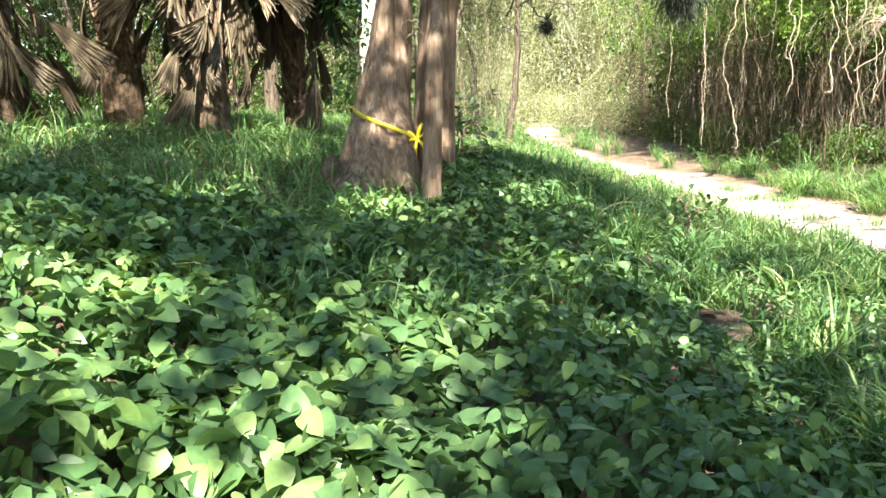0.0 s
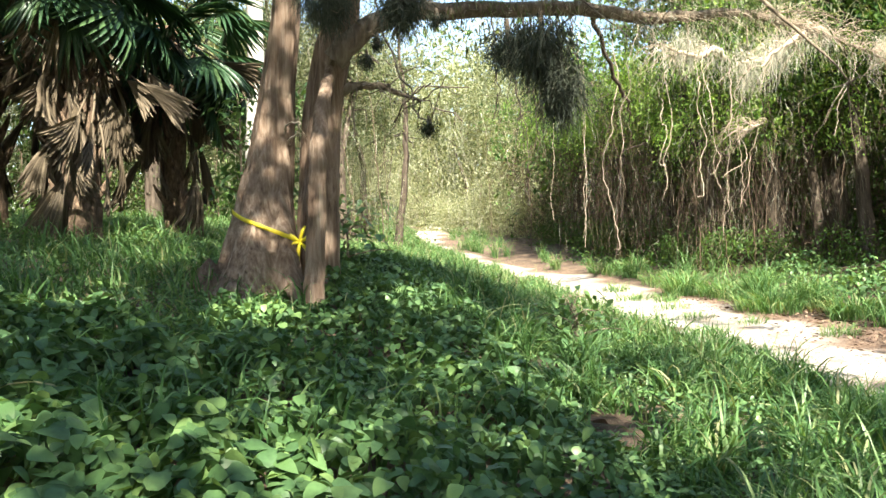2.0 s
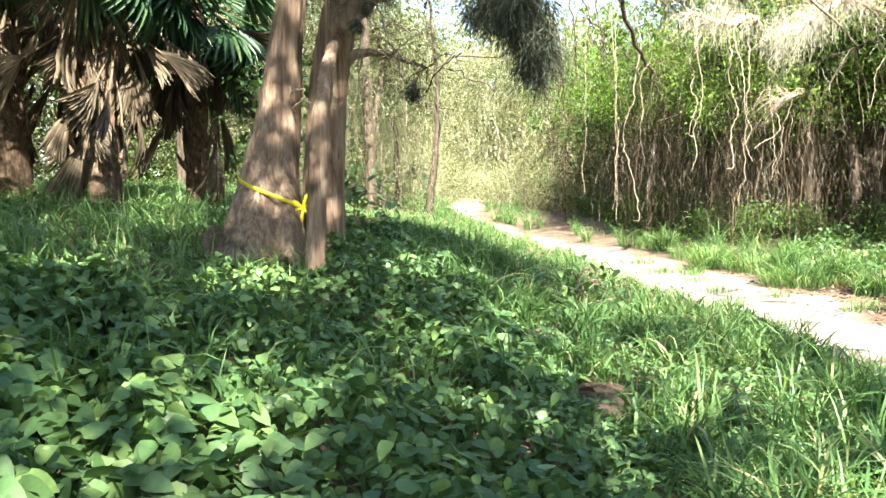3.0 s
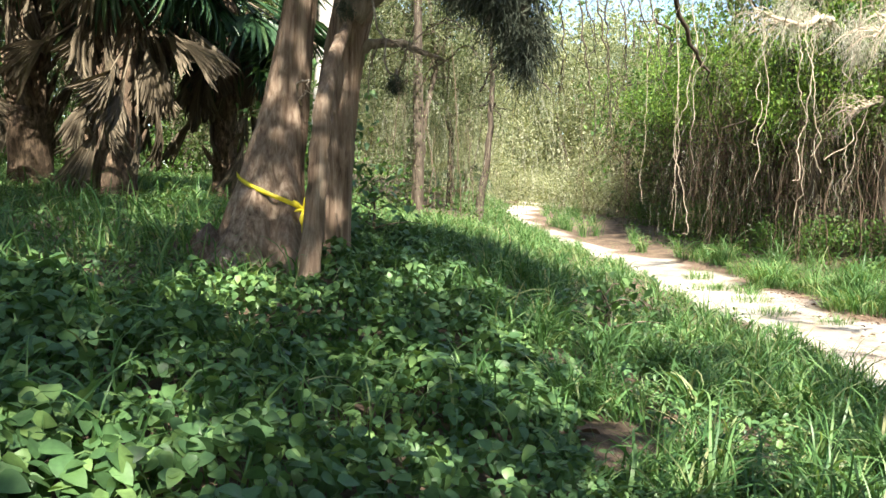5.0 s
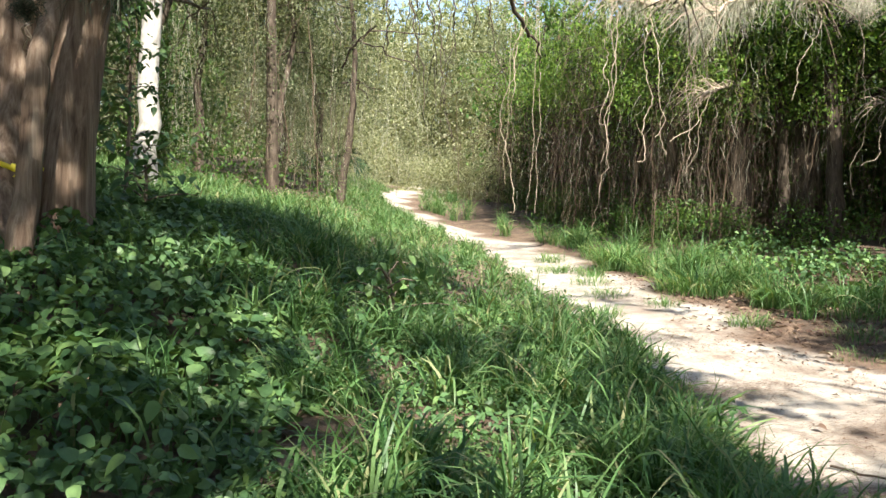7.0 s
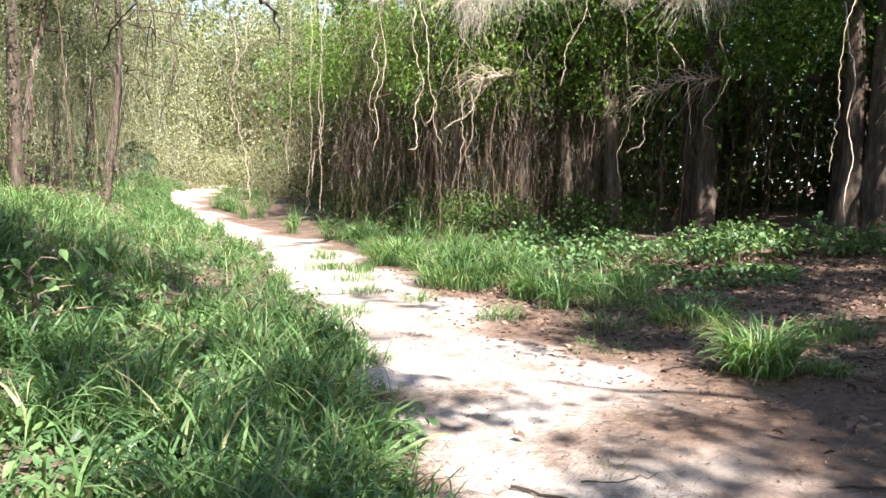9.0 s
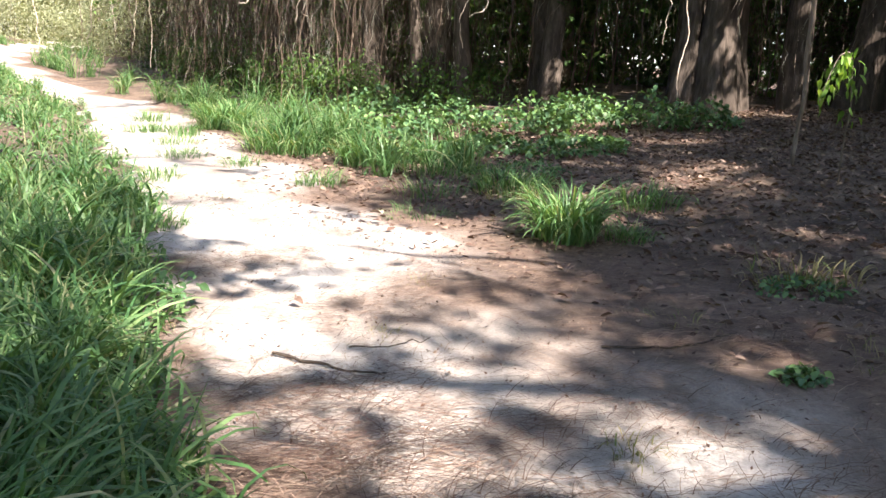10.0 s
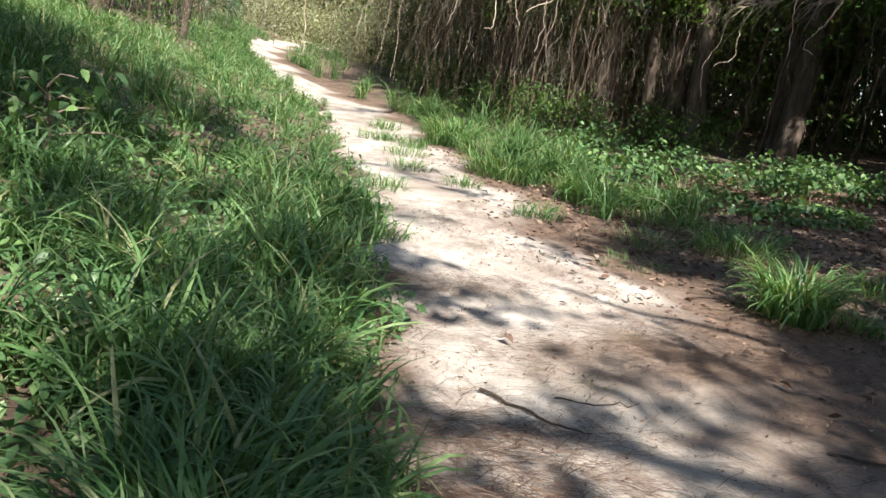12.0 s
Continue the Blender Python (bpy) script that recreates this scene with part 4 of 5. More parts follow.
thicket("thicket", [(1.0, 28.5), (-0.6, 25.8), (-3, 25.4), (-8, 24.5)], 0.9, 0.3, 8, 150000, 0.085, OLIVE, "dark olive leafy masses among the grey-green trees", 16, clump_of=120, hang=(0.34, 0.34, 0.3), patchy=0.2)
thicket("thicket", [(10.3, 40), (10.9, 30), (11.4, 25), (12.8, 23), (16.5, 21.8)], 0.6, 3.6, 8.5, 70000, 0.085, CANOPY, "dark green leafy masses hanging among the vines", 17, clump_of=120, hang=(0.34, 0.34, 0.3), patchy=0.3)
thicket("undergrowth", [(10.5, 41), (8.5, 47), (5.5, 52), (1, 52)], 0.8, 0.0, 3.2, 36000, 0.11, SUN_PALED_LEAF, "bushes where the path bends, their leaves coloured pale as if sunlit", 15, patchy=-0.4)
thicket("far_woods", [(-60, 5), (-55, 40), (-30, 66), (0, 76), (30, 70), (55, 45), (62, 10), (50, -30), (0, -50), (-50, -30)], 3.0, 0.0, 18, 34000, 1.0, CANOPY, "far woods all round", 7, clump_of=20, gaps=False, hang=(1.5, 1.5, 1.5), patchy=-0.8)


# ---- the double-stemmed cedar with the yellow tape ----
CX, CY = -0.3, 12.6
cz = 1.03
cedar = thing("cedar_tree", (CX, CY, cz), "old cedar with two shaggy red-brown stems and a flared base", "tree")
wood("stem", [(-0.5, 12.3, cz - 0.15), (-0.43, 12.35, 1.05), (-0.4, 12.5, 1.65), (-0.37, 12.7, 2.3), (-0.29, 12.9, 3.1), (-0.2, 13.0, 4.0), (-0.06, 12.95, 5.1), (0.05, 12.9, 7.5), (-0.2, 12.9, 10)],
     [0.8, 0.66, 0.46, 0.35, 0.27, 0.21, 0.17, 0.13, 0.06], CEDAR, cedar, 72, 6, 0.005, 3, fluted(5, 0.2, 0.08, 5))
wood("stem", [(0.22, 12.9, cz - 0.15), (0.26, 12.8, 1.2), (0.31, 12.8, 1.95), (0.34, 12.95, 2.8), (0.4, 13.1, 3.6), (0.56, 13.0, 4.4), (0.72, 12.9, 5.0), (1.0, 12.8, 7.5), (1.2, 12.9, 9.5)],
     [0.45, 0.33, 0.27, 0.255, 0.25, 0.24, 0.2, 0.14, 0.06], CEDAR, cedar, 48, 6, 0.004, 4, fluted(5, 0.12, 0.075, 9))
wood("stem", [(0.27, 11.6, cz - 0.3), (0.29, 11.65, 1.1), (0.31, 11.8, 1.75), (0.34, 11.87, 2.5), (0.37, 11.98, 3.1), (0.44, 12.3, 3.7), (0.52, 12.75, 4.1)],
     [0.18, 0.13, 0.115, 0.11, 0.1, 0.085, 0.06], CEDAR, cedar, 24, 6, 0.008, 6, fluted(3, 0.1, 0.06, 2), "slender grey leaning stem")
for a, l in ((3.35, 1.15), (4.2, 1.2), (3.8, 1.4), (2.7, 1.3), (5.2, 1.0)):
    ex, ey = CX + l * math.cos(a), CY + l * math.sin(a)
    wood("root", [(-0.45 + 0.1 * math.cos(a), 12.4 + 0.1 * math.sin(a), cz + 0.45), (CX + 0.5 * l * math.cos(a), CY + 0.5 * l * math.sin(a), cz + 0.08 + 0.1 * l * (math.cos(a) < -0.5)), (ex, ey, cz - 0.4)],
         [0.3, 0.13, 0.04], CEDAR, cedar, 18, 5, 0.01, int(a * 10), fluted(3, 0.12, 0.1, 4))
LIMB = [(0.55, 12.7, 4.2), (0.95, 12.72, 4.6), (1.6, 12.8, 4.86), (2.7, 12.95, 4.95), (4.0, 13.1, 5.0), (5.3, 13.4, 4.95), (6.6, 13.8, 5.15), (8.0, 14.2, 5.0), (9.6, 14.6, 4.6)]
main_limb = wood("limb", LIMB, [0.17, 0.15, 0.13, 0.11, 0.1, 0.085, 0.06, 0.04, 0.012], GREY_BARK, cedar, 12, 5, 0.012, 8, None, "long level limb reaching over the path")
STUB = [(0.5, 13.05, 3.8), (0.85, 12.95, 3.9), (1.25, 12.85, 3.86), (1.7, 12.8, 3.68)]
wood("limb", STUB, [0.09, 0.06, 0.045, 0.015], GREY_BARK, cedar, 9, 4, 0.01, 9)
wood("limb", [(2.2, 12.9, 5.1), (3.4, 12.6, 5.5), (5.0, 12.4, 5.6), (6.4, 12.4, 5.4)], [0.07, 0.05, 0.035, 0.012], GREY_BARK, cedar, 8, 5, 0.02, 10)
BOUGH = [(0.7, 12.7, 5.6), (1.2, 11.2, 5.6), (1.8, 9.6, 5.0), (2.1, 8.4, 4.4), (2.3, 7.6, 3.75)]
bough_limb = wood("limb", BOUGH, [0.1, 0.075, 0.05, 0.03, 0.012], GREY_BARK, cedar, 8, 5, 0.02, 11)
BOUGH2 = [(0.9, 12.7, 6.2), (2.6, 11.6, 6.0), (4.2, 10.8, 5.2), (5.4, 10.2, 4.2), (6.0, 9.9, 3.4)]
wood("limb", BOUGH2, [0.09, 0.06, 0.04, 0.02, 0.008], GREY_BARK, cedar, 8, 5, 0.02, 12)
wood("limb", [(0.0, 12.7, 5.3), (-1.2, 12.3, 5.8), (-2.8, 12.0, 6.0), (-4.5, 11.8, 6.3)], [0.1, 0.08, 0.05, 0.02], GREY_BARK, cedar, 8, 5, 0.02, 13)
r = np.random.default_rng(31)
off = np.array(cedar.location)
for k in range(46):
    piece("twig", mesh_of("twig", *branchlets(np.array(LIMB[1:] + STUB[1:]) - off, 1, 1.0, 0.012, r, 0.5)), GREY_BARK, main_limb)
for k in range(30):
    piece("twig", mesh_of("twig", *branchlets(np.array(BOUGH[2:] + BOUGH2[2:]) - off, 1, 0.8, 0.007, r, 0.9, 0.6)), GREY_BARK, bough_limb)
for p, q, e in (((-0.1, 12.7, 3.3), (0.1, 12.3, 3.36), (0.2, 12.2, 3.1)), ((-0.05, 12.7, 3.1), (0.05, 12.35, 3.2), (0.2, 12.3, 3.16))):
    wood("dead_branch", [p, q, e], [0.016, 0.01, 0.003], ROOT, cedar, 6, 4, 0.022, 14, None, "bare weathered dead branch")
c = np.repeat(np.array(LIMB[3:] + [(3.4, 12.6, 5.5), (5, 12.4, 5.6), (6.4, 12.4, 5.4), (1.2, 12.9, 9), (0, 13, 8), (0.5, 12.9, 7), (1.0, 12.8, 7.5), (-2.8, 12, 6.2), (-4.4, 11.8, 6.6), (3.5, 12, 6.5), (2.5, 11.6, 6.5), (-1, 13, 7)]), 22, 0)
c = c + r.normal(0, 1, c.shape) * (0.9, 0.9, 0.45) + (0, 0, 0.5)
c = c[shaded([BANK @ Vector(q) for q in c])]
mass("crown", crown_mesh(c - off, 60, 0.26, 0.13, r, SLIM_LEAF, -0.8), GREY_LEAF, cedar)


def twig_spray(line, n, length, girth, r, lean):
    """Fine pale twigs that leave a limb along its run and droop."""
    line, parts = np.array(line, float), []
    for k in range(n):
        u = r.random() * (len(line) - 1.001)
        i = int(u)
        p = line[i] + (line[i + 1] - line[i]) * (u - i)
        L = length * r.uniform(0.35, 1.1)
        d = np.array([lean, r.normal(0, 0.45), r.normal(-0.1, 0.35)])
        d /= np.linalg.norm(d)
        q = p + d * L * 0.5 + (0, 0, 0.04 * L)
        e = p + d * L + (0, 0, -0.32 * L)
        parts.append(tube([p, q, e], [girth, girth * 0.65, girth * 0.2], 3, 3, 0.02 * L, int(r.integers(1 << 30))))
    return joined(parts)


r = np.random.default_rng(91)
for line, n, L, g in ((LIMB[4:], 130, 1.0, 0.006), (LIMB[6:], 120, 1.0, 0.005), ([(3.4, 12.6, 5.5), (5.0, 12.4, 5.6), (6.4, 12.4, 5.4)], 90, 1.2, 0.006)):
    v, f = twig_spray(line, n, L, g, r, 0.9)
    mass("twig_spray", mesh_of("twig_spray", v - np.array(cedar.location), f), ROOT, cedar, "fine pale dead twigs drooping from the limb")


def hanging_fringe(lines, n, length, width, material, name, r, sway=0.05):
    """Strands that hang from points along lines."""
    pts = []
    for line in lines:
        line = np.array(line, float)
        u = r.random(n) * (len(line) - 1.001)
        i = u.astype(int)
        pts.append(line[i] + (line[i + 1] - line[i]) * (u - i)[:, None])
    pts = np.concatenate(pts) + r.normal(0, 0.16, (n * len(lines), 3)) * (1, 1, 0.6)
    k = len(pts)
    L = length * r.uniform(0.12, 1.1, k) ** 1.5
    return mesh_of(name, *strewn(strip_shape(5, sway, 0.5, int(r.integers(1000))), pts, r.uniform(0, 6.28, k), r.normal(0, 0.22, k), r.normal(0, 0.22, k), np.stack([np.full(k, width), np.full(k, width), L], -1)))


settle(tagged(piece("hanging_moss", hanging_fringe([LIMB[3:], [(3.4, 12.6, 5.5), (5, 12.4, 5.6), (6.4, 12.4, 5.4)]], 420, 0.7, 0.009, MOSS, "moss", r, 3.5), MOSS), "pale strands of moss draped from the cedar limb", "moss", kind="stuff"))
settle(cedar)


# ---- dark shaggy tufts hung in the branches ----
def tuft(x, y, z, w, h, n, seed, material=DARK_TUFT, label="dark shaggy tuft of thin leaves hanging from a branch", thin=0.008, top=0.5):
    r = np.random.default_rng(seed)
    u = r.normal(0, 1, (n, 3))
    u /= np.linalg.norm(u, axis=1)[:, None]
    rad = r.random(n) ** 0.45
    pos = u * rad[:, None] * (w / 2, w / 2, h * 0.36)
    pos[:, :2] *= np.clip(0.78 + 0.9 * pos[:, 2:] / h, 0.3, 1.1) * r.uniform(0.8, 1.25, (n, 1))
    L = r.uniform(0.12, 0.5, n) * h
    ob = thing("shaggy_tuft", (x, y, z), label, "epiphyte", "tufts in the branches")
    mass("strand_mass", mesh_of("strand_mass", *strewn(strip_shape(4, 3.0, 0.5, seed), pos, r.uniform(0, 6.28, n), r.normal(0, 0.45, n), r.normal(0, 0.45, n), np.stack([np.full(n, thin), np.full(n, thin), L], -1))), material, ob)
    piece("core", mesh_of("core", *tube([(0, 0, h * 0.5), (0.01, 0, 0), (0, 0.01, -h * 0.3)], [0.012, 0.03, 0.01], 6, 3)), GREY_BARK, ob)
    return ob


settle(tuft(2.22, 7.7, 3.32, 0.62, 0.62, 1500, 1))
settle(tuft(2.36, 7.68, 3.02, 0.44, 0.7, 1100, 5))
settle(tuft(1.98, 7.75, 3.3, 0.4, 0.42, 500, 6))
for k, (x, y, z, w, h) in enumerate(((9.8, 19.5, 5.3, 0.8, 1.6), (10.6, 19.8, 5.7, 0.9, 1.2), (12.2, 18.2, 5.4, 0.9, 0.9), (8.6, 19.8, 5.8, 0.8, 1.1))):
    tuft(x, y, z, w, h, 560, 60 + k, MOSS, "pale sunlit moss hanging in a long mass from a bough", 0.006)
settle(tuft(1.25, 8.9, 3.95, 0.5, 0.6, 1100, 2))
settle(tuft(0.5, 12.2, 4.85, 0.9, 0.8, 1500, 3))
for k, (x, y, z) in enumerate(((1.05, 9.6, 3.75), (0.95, 9.7, 3.6), (1.47, 8.87, 2.85), (1.6, 9.3, 3.9))):
    settle(tuft(x, y, z, 0.16, 0.2, 200, 10 + k))
wood("hanging_twig", [(1.0, 10.0, 4.4), (1.25, 9.4, 3.4), (1.46, 8.9, 2.9), (1.6, 8.8, 3.3)], [0.012, 0.009, 0.007, 0.004], GREY_BARK, None, 5, 4, 0.02, 4)
settle(tagged(bpy.data.objects["hanging_twig"], "thin bare dark twig hanging with a seed clump", "twig"))


# ---- the tape ----
def tape_band():
    pts, n = [], 40
    for i in range(n):
        a = math.radians(205 + (335 - 205) * i / (n - 1))
        z = 2.24 - 0.42 * i / (n - 1)
        rad = float(np.interp(z, [1.65, 2.3], [0.5, 0.4])) + 0.045
        cx = float(np.interp(z, [1.65, 2.3], [-0.4, -0.37]))
        cy = float(np.interp(z, [1.65, 2.3], [12.5, 12.7]))
        pts.append((cx + rad * math.cos(a), cy + rad * math.sin(a), z))
    v = [(x, y, z + s * 0.028) for x, y, z in pts for s in (-1, 1)]
    f = [(2 * i, 2 * i + 2, 2 * i + 3, 2 * i + 1) for i in range(n - 1)]
    return v, f, pts[-1]


tv, tf, knot_at = tape_band()
tape = thing("marking_tape", knot_at, "yellow plastic marking tape tied round the cedar", "tape")
me = mesh_of("band", np.array(tv) - knot_at, tf)
me.materials.append(TAPE)
band = piece("band", me, TAPE, tape)
band.modifiers.new("thick", "SOLIDIFY").thickness = 0.004
tails = []
for k, (a, l) in enumerate(((0.3, 0.2), (1.2, 0.22), (2.6, 0.18), (3.6, 0.24), (4.6, 0.3), (5.3, 0.26))):
    c0, c1 = math.cos(a) * l, math.sin(a) * l
    tails.append(tube([(0, -0.03, 0), (c0 * 0.55, -0.09, c1 * 0.5 + 0.03), (c0, -0.08, c1)], [0.02, 0.03, 0.018], 4, 3, 0.004, k))
piece("bow", mesh_of("bow", *joined(tails)), TAPE, tape)
settle(tape)


# ---- cabbage palms ----
def fan(n, spread, droop, dry, seed):
    """A fan frond: a stalk one long, then pleated leaflets."""
    g = np.random.default_rng(seed)
    parts = []
    for k in range(n):
        a = -spread / 2 + spread * k / (n - 1) + g.normal(0, 0.03)
        L = 0.95 * (0.75 + 0.25 * math.cos(a * 0.8)) * g.uniform(0.85, 1.05)
        v = []
        for i in range(6):
            u = i / 5
            w = 0.034 * math.sin(math.pi * min(1, 0.15 + 0.85 * u)) ** 0.7 * (1 if u < 1 else 0)
            bend = droop * u ** 2.2 * (0.7 + 0.6 * g.random() * dry)
            y, x, z = 1 + L * u * math.cos(a) * (1 - 0.25 * bend), L * u * math.sin(a) * (1 - 0.2 * bend), -L * bend * 0.75 - 0.25 * abs(a) * u * droop
            px, py = math.cos(a), -math.sin(a)
            v += [(x - w * px, y - w * py, z + 0.02), (x, y, z - 0.012), (x + w * px, y + w * py, z + 0.02)]
        f = []
        for i in range(5):
            o = 3 * i
            f += [(o, o + 1, o + 4, o + 3), (o + 1, o + 2, o + 5, o + 4)]
        parts.append((np.array(v), np.array(f)))
    return joined(parts)


FRONDS = [mesh_of("frond", *fan(30, 4.2, d, 0.4, s)) for d, s in ((0.3, 1), (0.5, 2), (0.75, 3))]
DEADS = [mesh_of("dead_frond", *fan(18, w, d, 1.0, s)) for w, d, s in ((0.45, 0.25, 4), (0.85, 0.35, 5), (0.3, 0.15, 6))]
STALK = mesh_of("stalk", *tube([(0, 0, 0), (0, 0.5, 0.05), (0, 1.02, 0.0)], [0.03, 0.02, 0.014], 5, 3))
DEAD_STALK = mesh_of("stalk", *tube([(0, 0, 0), (0, 0.5, 0.04), (0, 1.02, 0.0)], [0.028, 0.018, 0.012], 5, 3))
BOOT = mesh_of("boot", *tube([(0, 0, 0), (0.03, 0.1, 0.16), (0.08, 0.17, 0.4)], [0.075, 0.05, 0.016], 5, 2))


def palm(x, y, height, girth, green, dead, boots, dead_low, seed, label):
    r = np.random.default_rng(seed)
    x, y = bank(x, y)
    z0 = float(terrain(x, y))
    p = thing("palm_tree", (x, y, z0), label, "palm tree", "cabbage palms")
    lx, ly = r.normal(0, 0.12, 2)
    wood("trunk", [(x, y, z0 - 0.1), (x + lx * 0.3, y + ly * 0.3, z0 + height * 0.33), (x + lx * 0.7, y + ly * 0.7, z0 + height * 0.66), (x + lx, y + ly, z0 + height)],
         [girth * 1.25, girth, girth, girth * 0.8], PALM_BARK, p, 18, 8, 0.012, seed, fluted(5, 0.08, 0.05, seed))
    for k in range(boots):
        u = r.uniform(0.12, 0.98)
        a = k * 2.4 + r.normal(0, 0.2)
        ob = piece("boot", BOOT, PALM_BARK, p)
        ob.matrix_basis = pose(lx * u, ly * u, height * u, 0, 0, math.degrees(a)) @ pose(0, girth * 0.85, 0, r.uniform(-15, 8), 0, 0) @ Matrix.Scale(r.uniform(0.8, 1.3), 4)
    for k in range(green):
        u = 1 - 0.06 * r.random()
        el = r.uniform(-72, 45)
        ob = piece("frond", FRONDS[k % 3], PALM_GREEN, p)
        ob.matrix_basis = pose(lx * u, ly * u, height * u, 0, 0, k * 137.5 + r.normal(0, 12)) @ pose(0, girth * 0.5, 0, el, r.normal(0, 15), 0) @ Matrix.Scale(r.uniform(1.05, 1.45), 4)
        piece("stalk", STALK, PALM_GREEN, ob)
    for k in range(dead):
        u = r.uniform(dead_low, 0.98)
        ob = piece("dead_frond", DEADS[k % 3], PALM_DEAD, p)
        ob.matrix_basis = pose(lx * u, ly * u, height * u, 0, 0, k * 137.5 + r.normal(0, 20)) @ pose(0, girth * 0.7, 0, r.uniform(-88, -72), r.normal(0, 25), 0) @ Matrix.Scale(r.uniform(0.85, 1.4), 4)
        piece("stalk", DEAD_STALK, PALM_DEAD, ob)
    p.scale = (0.81, 0.81, 0.81)


palm(-3.75, 15.9, 5.0, 0.27, 24, 44, 70, 0.42, 21, "short palm with shredded bark and a skirt of dead brown fronds")
palm(-5.75, 17.0, 7.4, 0.31, 16, 22, 150, 0.3, 22, "tall palm trunk with crossed boots and hanging dead fronds")
palm(-4.9, 18.2, 5.8, 0.27, 20, 30, 44, 0.5, 23, "palm with dark green fan fronds over a brown skirt")
palm(-7.4, 15.4, 5.2, 0.3, 18, 34, 44, 0.4, 24, "palm wrapped in dead hanging fronds")
palm(-2.9, 19.0, 4.4, 0.22, 28, 20, 20, 0.5, 25, "palm with dark green fan fronds behind the cedar")
palm(1.55, 50.0, 0.7, 0.16, 9, 12, 8, 0.3, 26, "low palm with drooping fronds beside the path")


# ---- leafy saplings by the cedar ----
def sapling(x, y, height, n, seed, label):
    r = np.random.default_rng(seed)
    z0 = float(terrain(x, y))
    t = thing("sapling", (x, y, z0), label, "sapling", "saplings")
    wood("stem", [(x, y, z0 - 0.05), (x + 0.05, y, z0 + height * 0.5), (x, y + 0.05, z0 + height)], [0.03, 0.02, 0.006], GREY_BARK, t, 6, 4, 0.01, seed)
    c = []
    for k in range(9):
        a, u = k * 2.4, 0.3 + 0.7 * k / 9
        e = np.array([x + 0.7 * math.cos(a) * (1.2 - u), y + 0.7 * math.sin(a) * (1.2 - u), z0 + height * u + 0.1])
        wood("branch", [(x, y, z0 + height * u), (np.array([x, y, z0 + height * u]) + e) / 2 + (0, 0, 0.05), e], [0.012, 0.008, 0.004], GREY_BARK, t, 5, 2, 0.01, k)
        c += [e, (e + (x, y, z0 + height * u)) / 2]
    n_ = len(c) * n
    pos = np.repeat(np.array(c), n, 0) + r.normal(0, 0.14, (n_, 3)) * (1, 1, 0.5) - (x, y, z0)
    mass("foliage", mesh_of("foliage", *strewn(leaf_shape(0.5, 0.3, 0.2, 3), pos, r.uniform(0, 6.28, n_), r.normal(-0.3, 0.3, n_), r.normal(0, 0.3, n_), r.uniform(0.1, 0.18, n_))), VINE, t)


sapling(*bank(-0.25, 16.8), 2.6, 16, 1, "leafy green sapling behind the cedar")
sapling(*bank(0.6, 14.6), 0.8, 5, 2, "leafy green sapling at the foot of the cedar")
sapling(*bank(-1.4, 17.5), 2.4, 14, 3, "leafy green sapling among the palms")
sapling(4.07, 11.3, 0.6, 5, 4, "small feathery weed standing in the grass")


def leafy_sprig(x, y, seed):
    """A young shoot on a thin arching stem, its light leaves hanging in a bunch."""
    r = np.random.default_rng(seed)
    z0 = float(terrain(x, y))
    t = thing("leafy_sprig", (x, y, z0), "bright green leafy sprig on a thin arching stem", "sprig")
    stem = [(x + 0.35, y + 0.1, z0 - 0.03), (x + 0.3, y + 0.05, z0 + 0.8), (x + 0.15, y, z0 + 1.45), (x - 0.05, y, z0 + 1.4), (x - 0.25, y - 0.05, z0 + 0.95)]
    wood("stem", stem, [0.012, 0.01, 0.007, 0.005, 0.003], GREY_BARK, t, 6, 4, 0.01, seed)
    p = np.array(stem[1:], float) - (x, y, z0)
    n = 90
    u = r.random(n) * (len(p) - 1.001)
    i = u.astype(int)
    pos = p[i] + (p[i + 1] - p[i]) * (u - i)[:, None] + r.normal(0, 0.07, (n, 3))
    mass("foliage", mesh_of("foliage", *strewn(leaf_shape(0.4, 0.3, 0.3, 4), pos, r.uniform(0, 6.28, n), r.normal(-0.8, 0.35, n), r.normal(0, 0.3, n), r.uniform(0.08, 0.16, n))), BRIGHT_LEAF, t)


leafy_sprig(13.7, 11.45, 7)
ob = wood("climbing_stem", [(14.4, 12.6, float(terrain(14.4, 12.6)) - 0.05), (14.44, 12.6, 1.6), (14.4, 12.65, 3.2), (14.5, 12.7, 5.4)], [0.03, 0.027, 0.024, 0.018], GREY_BARK, None, 8, 5, 0.012, 81)
tagged(ob, "bare upright vine stem at the edge of the woods", "vine stem")


# ---- trees of the forest edge ----
wood("pale_trunk", [(-0.95, 20.2, float(terrain(-0.95, 20.2)) - 0.1), (-0.9, 20.2, 4), (-0.8, 20.3, 8), (-0.7, 20.4, 12)], [0.24, 0.19, 0.17, 0.1], PALE_BARK, None, 14, 5, 0.02, 3)
tagged(bpy.data.objects["pale_trunk"], "smooth pale sunlit tree trunk behind the cedar", "tree")


